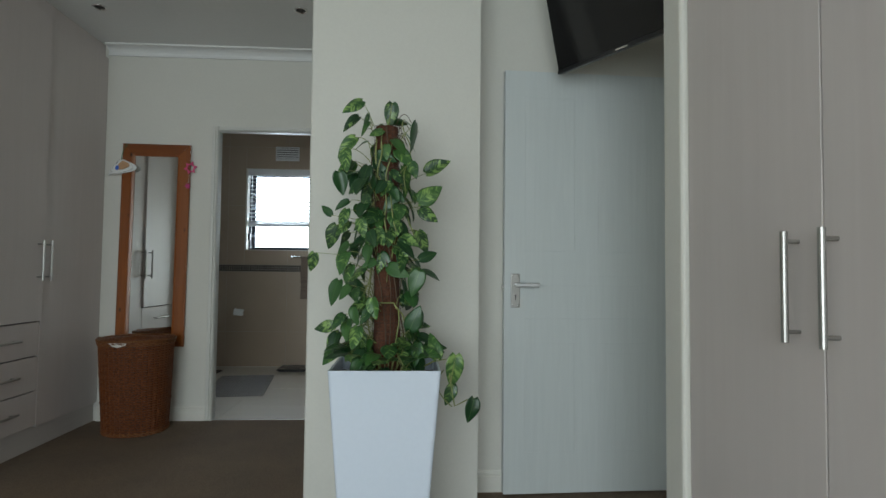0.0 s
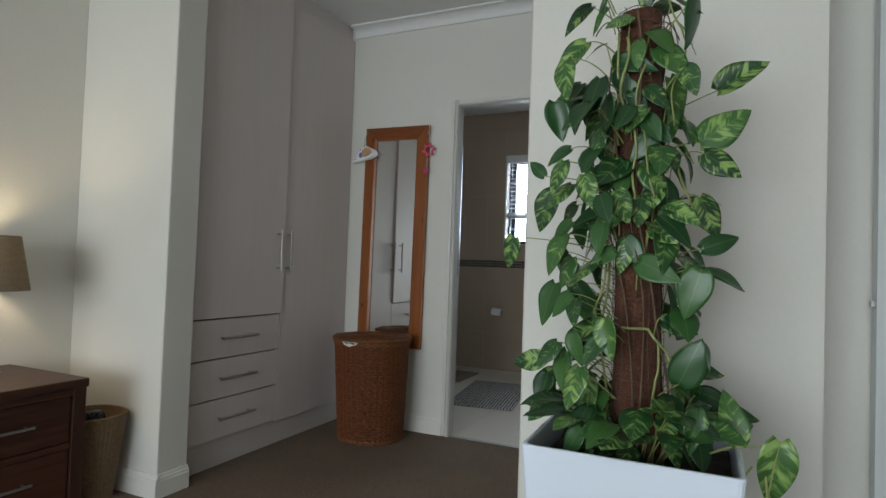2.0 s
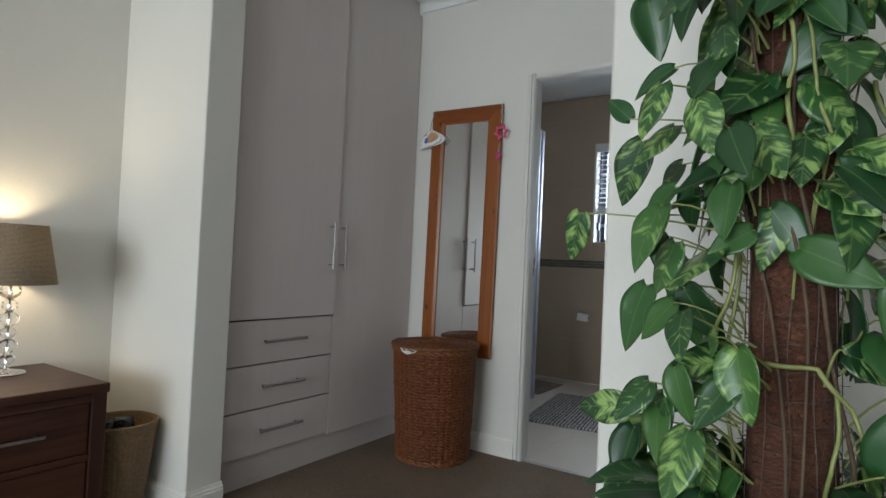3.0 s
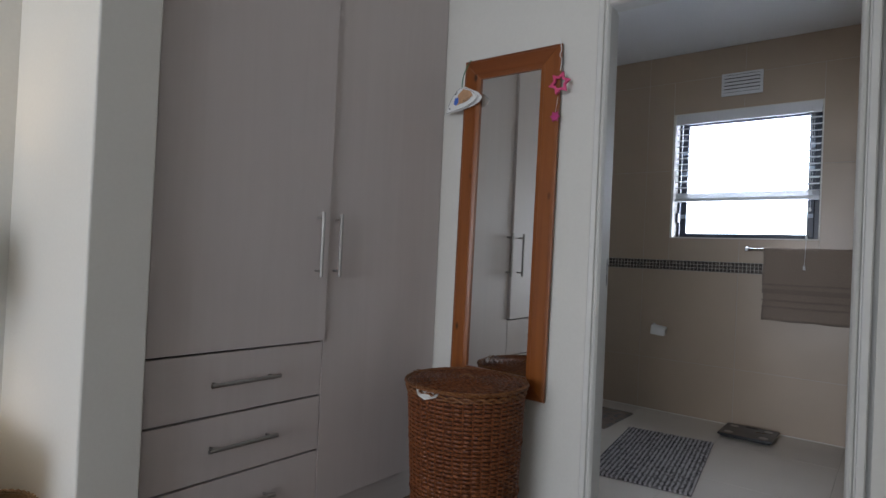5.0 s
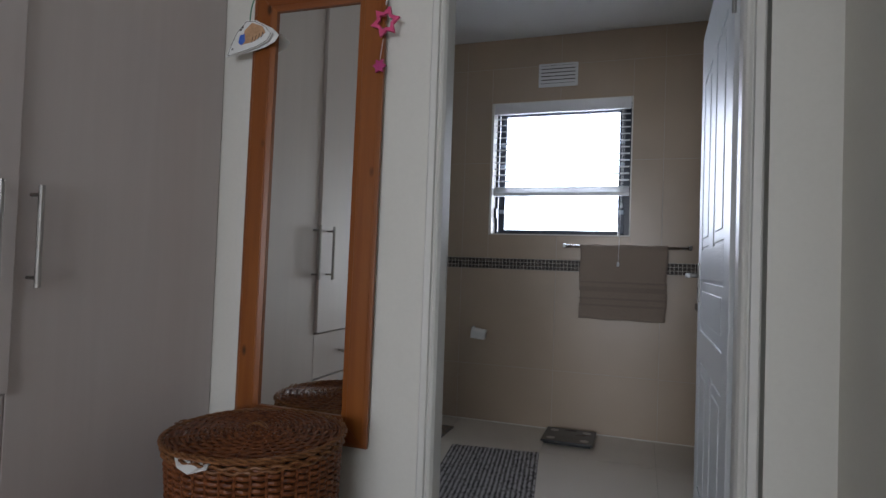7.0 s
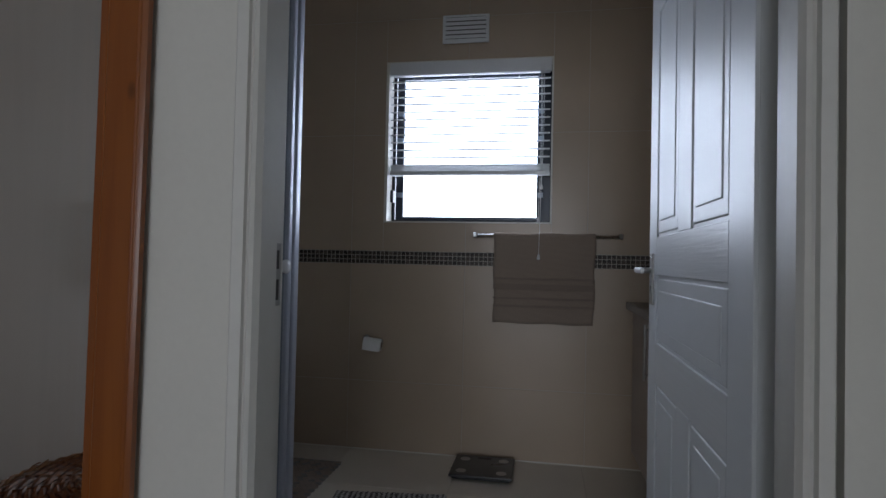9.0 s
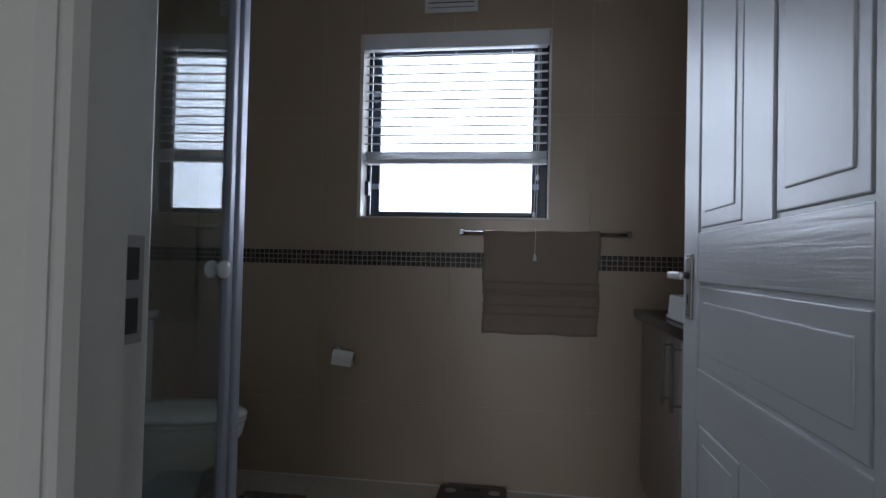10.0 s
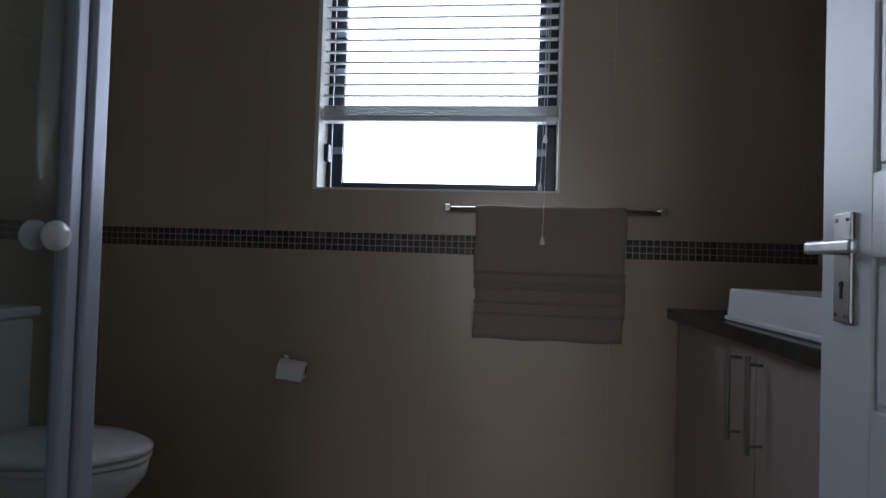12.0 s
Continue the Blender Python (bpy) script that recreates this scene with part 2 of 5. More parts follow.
def leaf_material(name, amount):
    m = Mat(name, (0.03, 0.1, 0.02), 0.34)
    sep = m.n.new("ShaderNodeSeparateXYZ")
    m.l.new(m.co.outputs["Object"], sep.inputs[0])
    x, y = sep.outputs[0], sep.outputs[1]
    side = m.math("ABSOLUTE", y)
    along = m.math("SUBTRACT", x, m.math("MULTIPLY", side, 0.9))
    comb = m.n.new("ShaderNodeCombineXYZ")
    m.l.new(m.math("MULTIPLY", along, 8.0), comb.inputs[0])
    m.l.new(m.math("MULTIPLY", y, 3.6), comb.inputs[1])
    m.l.new(m.math("MULTIPLY", m.random(), 40.0), comb.inputs[2])
    st = m.noise(1.0, 2, comb.outputs[0], 0.7, 0.5)
    big = m.noise(2.0, 2, m.mapped((1.5, 1.5, 1)), 0.5)
    f = m.math("ADD", m.math("MULTIPLY", st, 0.75), m.math("MULTIPLY", big, 0.25))
    green = m.ramp(m.random(), [(0.0, (0.010, 0.044, 0.014)), (0.5, (0.022, 0.080, 0.022)), (1.0, (0.050, 0.135, 0.030))])
    c = m.mix(m.ramp(f, [(amount - 0.05, 0.0), (amount + 0.09, 1.0)]), green, (0.25, 0.39, 0.11))
    c = m.mix(m.ramp(side, [(0.004, 0.55), (0.016, 0.0)]), c, (0.10, 0.19, 0.05))
    m.colour(c)
    vein = m.n.new("ShaderNodeTexWave")
    vein.inputs["Scale"].default_value = 1.0
    cv = m.n.new("ShaderNodeCombineXYZ")
    m.l.new(m.math("MULTIPLY", along, 3.0), cv.inputs[0])
    m.l.new(cv.outputs[0], vein.inputs["Vector"])
    m.bump(vein.outputs["Fac"], 0.012, 0.01)
    m.b.inputs["Subsurface Weight"].default_value = 0.0
    return m.m


LEAF_GREEN = leaf_material("plain_green_leaf", 0.74)
LEAF_MID = leaf_material("lightly_marbled_leaf", 0.585)
LEAF_LIGHT = leaf_material("variegated_leaf", 0.515)


# ---- building tools ----
def obj(name, bm, material, smooth=False):
    me = bpy.data.meshes.new(name)
    bm.to_mesh(me)
    bm.free()
    for mt in material if isinstance(material, (list, tuple)) else [material]:
        me.materials.append(mt)
    if smooth:
        for p in me.polygons:
            p.use_smooth = True
    return new(name, me)


def thing(name, place, label, category, turn=0.0, group="", kind=""):
    ob = new(name)
    ob.empty_display_size = 0.05
    ob.matrix_basis = pose(*place, 0, 0, turn)
    return tagged(ob, label, category, group, kind)


def part(name, bm, material, parent, label="", smooth=False, at=None):
    ob = obj(name, bm, material, smooth)
    ob.parent = parent
    if at is not None:
        ob.matrix_basis = at
    if label:
        tagged(ob, label)
    return ob


def structure(name, bm, material, label, category="", smooth=False):
    return tagged(obj(name, bm, material, smooth), label, category, "", "structure")


def box(x0, x1, y0, y1, z0, z1, bevel=0.0, seg=2, bm=None):
    b = bm or bmesh.new()
    m = Matrix.Translation(((x0 + x1) / 2, (y0 + y1) / 2, (z0 + z1) / 2)) @ Matrix.Diagonal((abs(x1 - x0), abs(y1 - y0), abs(z1 - z0), 1))
    made = bmesh.ops.create_cube(b, size=1, matrix=m)
    if bevel:
        edges = {e for v in made["verts"] for e in v.link_edges}
        bmesh.ops.bevel(b, geom=list(edges), offset=bevel, segments=seg, profile=0.5, affect="EDGES")
    return b


def tube(points, radius, sides=8, bm=None, closed=False, cap=True):
    """A tube along points; radius is a number or one for each point."""
    b = bm or bmesh.new()
    pts = [Vector(p) for p in points]
    n = len(pts)
    rad = radius if isinstance(radius, (list, tuple)) else [radius] * n
    rings, up = [], None
    for i, p in enumerate(pts):
        if closed:
            d = pts[(i + 1) % n] - pts[i - 1]
        else:
            d = pts[min(i + 1, n - 1)] - pts[max(i - 1, 0)]
        d.normalize()
        if up is None:
            up = d.orthogonal().normalized()
        up = (up - d * up.dot(d)).normalized()
        w = d.cross(up)
        rings.append([b.verts.new(p + (up * math.cos(a) + w * math.sin(a)) * rad[i]) for a in [2 * math.pi * k / sides for k in range(sides)]])
    for i in range(n if closed else n - 1):
        r0, r1 = rings[i], rings[(i + 1) % n]
        for k in range(sides):
            b.faces.new((r0[k], r0[(k + 1) % sides], r1[(k + 1) % sides], r1[k]))
    if cap and not closed:
        b.faces.new(rings[0][::-1])
        b.faces.new(rings[-1])
    return b


def rod(a, c, r, sides=16, bm=None):
    return tube([a, c], r, sides, bm)


def lathe(profile, sides=32, bm=None, squeeze=None):
    """Turns (radius, z) pairs about z; squeeze(angle) scales the radius."""
    b = bm or bmesh.new()
    rings = []
    for r, z in profile:
        rings.append([b.verts.new((r * f * math.cos(a), r * f * math.sin(a), z)) for a, f in
                      [(2 * math.pi * k / sides, squeeze(2 * math.pi * k / sides) if squeeze else 1) for k in range(sides)]])
    for r0, r1 in zip(rings, rings[1:]):
        for k in range(sides):
            b.faces.new((r0[k], r0[(k + 1) % sides], r1[(k + 1) % sides], r1[k]))
    b.faces.new(rings[0][::-1])
    b.faces.new(rings[-1])
    return b


def prism(outline, z0, z1, bm=None):
    """An upright prism over a closed outline of (x, y)."""
    b = bm or bmesh.new()
    low, top = [[b.verts.new((x, y, z)) for x, y in outline] for z in (z0, z1)]
    n = len(outline)
    made = [b.faces.new((low[k], low[(k + 1) % n], top[(k + 1) % n], top[k])) for k in range(n)] + [b.faces.new(low[::-1]), b.faces.new(top)]
    bmesh.ops.recalc_face_normals(b, faces=made)
    return b


def bow(a, c, sag, n=9):
    """Points of an arc from a to c, bent by the vector sag."""
    a, c, sag = Vector(a), Vector(c), Vector(sag)
    return [a.lerp(c, k / n) + sag * (4 * (k / n) * (1 - k / n)) for k in range(n + 1)]


def sweep(outline, path_axis, start, end):
    """Extrudes a closed outline of (u, z) along x or y from start to end."""
    b = bmesh.new()
    ends = []
    for s in (start, end):
        ends.append([b.verts.new((s, u, z) if path_axis == "x" else (u, s, z)) for u, z in outline])
    n = len(outline)
    for k in range(n):
        b.faces.new((ends[0][k], ends[0][(k + 1) % n], ends[1][(k + 1) % n], ends[1][k]))
    b.faces.new(ends[0][::-1])
    b.faces.new(ends[1])
    bmesh.ops.recalc_face_normals(b, faces=b.faces)
    return b


# ---- the shell of both rooms ----
structure("ground", box(-40, 40, -40, 40, -0.4, -0.25), mottled("lawn", (0.05, 0.08, 0.03), (0.08, 0.11, 0.04), 0.9, 3, 40, 0.5), "plain green ground outside the house", "ground")
structure("floor", box(-3.34, 1.1, -1.8, 5.70, -0.2, 0.0), CARPET, "brown loop-pile carpet in the bedroom", "floor")
structure("ceiling", box(-3.34, 1.1, -1.8, 5.745, 2.642, 2.8), CEIL, "smooth white painted bedroom ceiling", "ceiling")
structure("ceiling_bathroom", box(-3.34, -0.2, 5.745, 8.22, 2.635, 2.8), CEIL, "smooth white painted bathroom ceiling", "ceiling")
structure("wall_west", box(-3.34, -3.12, -1.8, 4.37, 0, 2.66), WALL, "off-white painted wall behind the bedside table", "wall")
structure("wall_west_recess", box(-3.34, -3.22, 4.37, 5.80, 0, 2.66), WALL, "plain off-white wall behind the fitted wardrobe", "wall")
structure("wall_nib", box(-3.12, -2.5, 4.21, 4.37, 0, 2.66, 0.006), WALL, "short off-white painted wall beside the fitted wardrobe", "wall")
n_bm = box(-3.22, -1.815, 5.695, 5.80, 0, 2.66)
box(-1.815, -0.945, 5.695, 5.80, 2.062, 2.66, bm=n_bm)
box(-0.945, -0.79, 5.695, 5.80, 0, 2.66, bm=n_bm)
structure("wall_north", n_bm, WALL, "off-white painted wall with the bathroom doorway", "wall")
structure("wall_partition", prism([(-0.852, 4.078), (-0.846, 4.071), (-0.10, 4.071), (-0.10, 5.80), (-0.789, 5.80)], 0, 2.66), WALL, "broad off-white painted wall end behind the planter", "wall")
structure("wall_behind_door", box(-0.10, 1.1, 4.33, 5.80, 0, 2.66), WALL, "off-white painted wall behind the open bedroom door", "wall")
structure("wall_passage", box(0.90, 1.1, 3.36, 4.33, 0, 2.66), WALL, "plain off-white wall beside the open door", "wall")
structure("wall_nib_east", box(0.42, 1.1, 3.235, 3.36, 0, 2.66, 0.012, 3), WALL, "narrow off-white painted wall beside the tall wardrobe", "wall")
structure("wall_east", box(1.0, 1.1, -1.8, 3.235, 0, 2.66), WALL, "plain off-white bedroom wall", "wall")
s_bm = box(-3.12, -2.8, -1.8, -1.7, 0, 2.66)
box(0.2, 1.0, -1.8, -1.7, 0, 2.66, bm=s_bm)
box(-2.8, 0.2, -1.8, -1.7, 2.2, 2.66, bm=s_bm)
box(-2.8, 0.2, -1.8, -1.7, 0, 0.2, bm=s_bm)
structure("wall_south", s_bm, WALL, "plain off-white wall with the large bedroom window", "wall")
w2 = structure("window_2", box(-2.8, 0.2, -1.78, -1.72, 2.15, 2.2), NAVY, "dark framed bedroom window", "window")
for a, c, e, g in ((-2.8, -2.75, 0.25, 2.15), (0.15, 0.2, 0.25, 2.15), (-1.33, -1.27, 0.25, 2.15), (-2.8, 0.2, 0.2, 0.25)):
    part("window_frame", box(a, c, -1.78, -1.72, e, g), NAVY, w2)


def skirting(name, axis, a, b_, face, out, label):
    h = 0.1
    o = [(face, 0.0), (face + out * 0.018, 0.0), (face + out * 0.018, h - 0.028), (face + out * 0.015, h - 0.024), (face + out * 0.015, h - 0.016),
         (face + out * 0.010, h - 0.011), (face + out * 0.007, h), (face, h)]
    structure(name, sweep(o, axis, a, b_), TRIM, label, "skirting board")


skirting("baseboard", "y", -1.7, 4.21, -3.12, 1, "cream moulded skirting board along the bedroom wall")
skirting("baseboard_nib", "x", -3.102, -2.482, 4.21, -1, "cream moulded skirting board round the wall nib")
skirting("baseboard_nib_end", "y", 4.2095, 4.37, -2.5, 1, "cream moulded skirting board on the end of the nib")
skirting("baseboard_north", "x", -2.563, -1.823, 5.695, -1, "cream moulded skirting board under the long mirror")
skirting("baseboard_passage", "x", -0.10, 0.90, 4.33, -1, "cream moulded skirting board behind the open door")


def cornice(name, axis, a, b_, face, out, top=2.642):
    d, h = 0.065, 0.075
    o = [(face, top), (face + out * d, top), (face + out * d, top - 0.012)]
    for k in range(1, 7):
        t = k / 7 * math.pi / 2
        o.append((face + out * (d * (1 - 0.93 * math.sin(t))), top - 0.012 - (h - 0.03) * (1 - math.cos(t))))
    o += [(face + out * 0.006, top - h + 0.012), (face + out * 0.012, top - h + 0.012), (face + out * 0.012, top - h), (face, top - h)]
    structure(name, sweep(o, axis, a, b_), CEIL, "white coved cornice below the ceiling", "cornice")


cornice("trim_cornice_north", "x", -2.563, -0.80, 5.695, -1)
cornice("trim_cornice_west", "y", -1.7, 4.21, -3.12, 1)

# bathroom walls; tiles stand in front of them
TG = 0.0025
b1 = box(-3.34, -2.234, 8.0 + TG, 8.22, 0, 2.635)
box(-1.30, -0.2, 8.0 + TG, 8.22, 0, 2.635, bm=b1)
box(-2.234, -1.30, 8.0 + TG, 8.22, 0, 1.28, bm=b1)
box(-2.234, -1.30, 8.0 + TG, 8.22, 2.19, 2.635, bm=b1)
bath_north = structure("wall_bathroom_north", b1, GROUT, "beige tiled bathroom wall with a window and a mosaic band", "wall")
bath_west = structure("wall_bathroom_west", box(-3.34, -3.22 - TG, 5.80, 8.0 + TG, 0, 2.635), GROUT, "beige tiled bathroom wall behind the toilet", "wall")
structure("wall_bathroom_east", box(-0.38, -0.2, 5.80, 8.0 + TG, 0, 2.635), WALLTILE, "plain beige bathroom wall beside the basin", "wall")
bath_floor = structure("floor_bathroom", box(-3.34, -0.2, 5.70, 8.22, -0.2, -TG), GROUT, "large beige floor tiles with pale grout", "floor")
rv = box(-2.234, -2.218, 8.0, 8.22, 1.288, 2.182)
box(-1.308, -1.30, 8.0, 8.22, 1.288, 2.182, bm=rv)
box(-2.234, -1.30, 8.0, 8.22, 1.28, 1.288, bm=rv)
box(-2.234, -1.30, 8.0, 8.22, 2.182, 2.19, bm=rv)
structure("trim_window_reveal", rv, TRIM, "white painted window reveal", "window reveal")

# ---- bathroom window and its blind ----
win = structure("window_1", box(-2.218, -1.308, 8.11, 8.15, 2.146, 2.182, 0.003), NAVY, "dark aluminium bathroom window with a bright sky outside", "window")
for a, c, e, g in ((-2.218, -2.199, 1.288, 2.146), (-1.348, -1.308, 1.288, 2.146), (-2.199, -1.348, 1.288, 1.304)):
    part("window_frame", box(a, c, 8.11, 8.15, e, g, 0.003), NAVY, win)
sash = part("sash", box(-2.189, -1.345, 8.085, 8.115, 2.112, 2.150, 0.003), NAVY, win)
for a, c, e, g in ((-2.189, -2.146, 1.300, 2.112), (-1.384, -1.345, 1.300, 2.112), (-2.146, -1.384, 1.300, 1.320)):
    part("sash_bar", box(a, c, 8.085, 8.115, e, g, 0.003), NAVY, sash)
pane = part("pane", box(-2.150, -1.380, 8.098, 8.102, 1.312, 2.12), PANE, sash)
pane.visible_shadow = False
part("window_hinge", box(-2.217, -2.200, 8.07, 8.108, 1.40, 1.47, 0.003), NAVY, win)
for x in (-2.164, -1.366):
    for z in (1.43, 1.745, 1.90):
        part("stay", box(x - 0.019, x + 0.019, 8.078, 8.084, z, z + 0.028, 0.002), STAY, win, "pale blue-grey window stay")

blind = thing("venetian_blind", (-1.763, 8.05, 1.55), "white venetian blind pulled down over the upper window with open slats", "blind")
part("valance", box(-0.452, 0.452, -0.055, -0.035, 0.562, 0.634, 0.003), BLIND, blind)
part("headrail", box(-0.445, 0.445, -0.025, 0.03, 0.575, 0.622, 0.003), BLIND, blind)


def slat_bm(w, depth=0.05, thick=0.0065):
    b = bmesh.new()
    rows = []
    for k in range(5):
        y = (k / 4 - 0.5) * depth
        zz = 0.0016 * (1 - (2 * k / 4 - 1) ** 2)
        rows.append([b.verts.new((s * w / 2, y, zz + t)) for t in (0, thick) for s in (-1, 1)])
    for r0, r1 in zip(rows, rows[1:]):
        b.faces.new((r0[0], r0[1], r1[1], r1[0]))
        b.faces.new((r0[2], r1[2], r1[3], r0[3]))
        b.faces.new((r0[0], r1[0], r1[2], r0[2]))
        b.faces.new((r0[1], r0[3], r1[3], r1[1]))
    b.faces.new((rows[0][0], rows[0][2], rows[0][3], rows[0][1]))
    b.faces.new((rows[-1][0], rows[-1][1], rows[-1][3], rows[-1][2]))
    return b


slat = part("slat", slat_bm(0.895), BLIND, blind, at=pose(0, 0, 0.10, 13, 0, 0))
for k in range(1, 11):
    s = slat.copy()
    scene.collection.objects.link(s)
    s.matrix_basis = pose(0, 0, 0.10 + 0.0435 * k, 13 + random.uniform(-1.2, 1.2), random.uniform(-0.05, 0.05), 0)
stacked = slat_bm(0.895, 0.05, 0.0032)
stacked_slat = part("slat", stacked, BLIND, blind, at=pose(0, 0, 0.0205))
for k in range(1, 6):
    s = stacked_slat.copy()
    scene.collection.objects.link(s)
    s.matrix_basis = pose(random.uniform(-0.002, 0.002), random.uniform(-0.0015, 0.0015), 0.0205 + 0.0073 * k)
part("bottom_rail", box(-0.45, 0.45, -0.026, 0.026, 0.0, 0.02, 0.004), BLIND, blind)
for x in (-0.275, 0.0, 0.275):
    for y in (-0.027, 0.027):
        part("ladder_cord", rod((x, y, 0.01), (x, y, 0.58), 0.0008, 5), CORD, blind)
for x, z0, zz, y1 in ((0.402, -0.435, 0.6, -0.170), (0.410, -0.055, 0.6, -0.062), (0.396, -0.235, 0.6, -0.064)):
    c = part("pull_cord", tube(bow((x, -0.06, zz), (x - 0.004, y1, z0), (0.006, 0, 0)), 0.0014, 5), CORD, blind)
    part("toggle", lathe([(0.003, 0.03), (0.006, 0.022), (0.0085, 0.004), (0.007, 0.0)], 12), BLIND, c, at=pose(x - 0.004, y1, z0 - 0.03), smooth=True)

vent = thing("wall_vent", (-1.785, 8.0, 2.28), "white plastic louvred vent above the bathroom window", "vent")
part("frame", box(-0.130, 0.130, -0.014, 0, 0, 0.158, 0.004), BLIND, vent)
part("backing", box(-0.112, 0.112, -0.016, -0.0142, 0.022, 0.143), GAP, vent)
for k in range(5):
    part("slat", box(-0.112, 0.112, -0.021, -0.0165, 0.0235 + k * 0.0245, 0.0415 + k * 0.0245, 0.001), BLIND, vent)

# ---- door frames and doors ----
def architrave(side, inner):
    """The steel profile of one jamb in plan: a sloped band, a rounded ridge and the reveal; side -1 is the west jamb."""
    o = [(0.0, 0.0), (0.0, 0.008), (-0.006, 0.020), (-0.012, 0.024), (-0.018, 0.021), (-0.0215, 0.004), (-0.0255, 0.004), (-0.028, 0.013), (-0.046, 0.015), (-0.050, 0.010), (-0.050, 0.0)]
    return [(inner + side * -u, 5.698 - v) for u, v in o] + [(inner + side * 0.050, 5.745), (inner, 5.745)]


head = sweep([(5.698, 2.042), (5.690, 2.042), (5.678, 2.047), (5.674, 2.052), (5.677, 2.058), (5.689, 2.060), (5.683, 2.078), (5.698, 2.078), (5.745, 2.078), (5.745, 2.042)], "x", -1.7765, -1.0075)
frame_1 = structure("door_1", head, FRAME, "white steel frame of the bathroom doorway", "door frame")
part("door_frame", prism(architrave(-1, -1.776), 0, 2.078), FRAME, frame_1)
part("door_frame", prism(architrave(1, -1.008), 0, 2.078), FRAME, frame_1)
part("rebate", box(-1.815, -1.79, 5.747, 5.80, 0, 2.05, 0.003), FRAME, frame_1)
part("rebate", box(-0.993, -0.945, 5.747, 5.80, 0, 2.05, 0.003), FRAME, frame_1)
keep = part("strike_plate", box(-1.79, -1.7875, 5.748, 5.786, 0.985, 1.092, 0.0005), STEEL, frame_1, "brushed steel strike plate")
for z0, z1 in ((0.995, 1.030), (1.048, 1.080)):
    part("latch_hole", box(-1.7877, -1.7870, 5.755, 5.778, z0, z1), GAP, keep, "dark latch hole")
part("threshold", box(-1.776, -1.008, 5.694, 5.712, -0.001, 0.005, 0.002), STEEL, frame_1, "worn metal threshold strip")


def lever_set(parent, u, z, side, tip, face):
    """A plate with a lever on a leaf's face at y = face; side -1 faces down y. The lever points to tip (+1 or -1 along x)."""
    y0, y1 = (face - 0.007, face) if side < 0 else (face, face + 0.007)
    plate = part("handle_plate", box(u - 0.022, u + 0.022, y0, y1, z - 0.108, z + 0.053, 0.0025, 2), STEEL, parent, "brushed steel handle plate with a keyhole")
    out = side * 0.05
    part("neck", rod((u, face, z), (u, face + out, z), 0.009, 14), STEEL, plate, smooth=True)
    part("lever", box(min(u - tip * 0.010, u + tip * 0.108), max(u - tip * 0.010, u + tip * 0.108), min(face + out * 0.86, face + out * 1.12), max(face + out * 0.86, face + out * 1.12), z - 0.0095, z + 0.0095, 0.005, 3), LEVER, plate)
    kf = face + side * 0.0073
    b = lathe([(0.0045, 0.0), (0.0045, 0.001)], 12)
    part("keyhole", box(u - 0.002, u + 0.002, min(kf, kf + side * 0.001), max(kf, kf + side * 0.001), z - 0.073, z - 0.052), DARKHOLE, plate)
    part("keyhole", b, DARKHOLE, plate, at=pose(u, kf, z - 0.052, 90 if side < 0 else -90, 0, 0))
    for du in (-0.013, 0.013):
        for dz in (-0.097, 0.042):
            part("screw", lathe([(0.0035, 0.0), (0.003, 0.0012), (0.001, 0.0018)], 10), CHROME, plate, at=pose(u + du, kf - side * 0.0003, z + dz, 90 if side < 0 else -90, 0, 0))


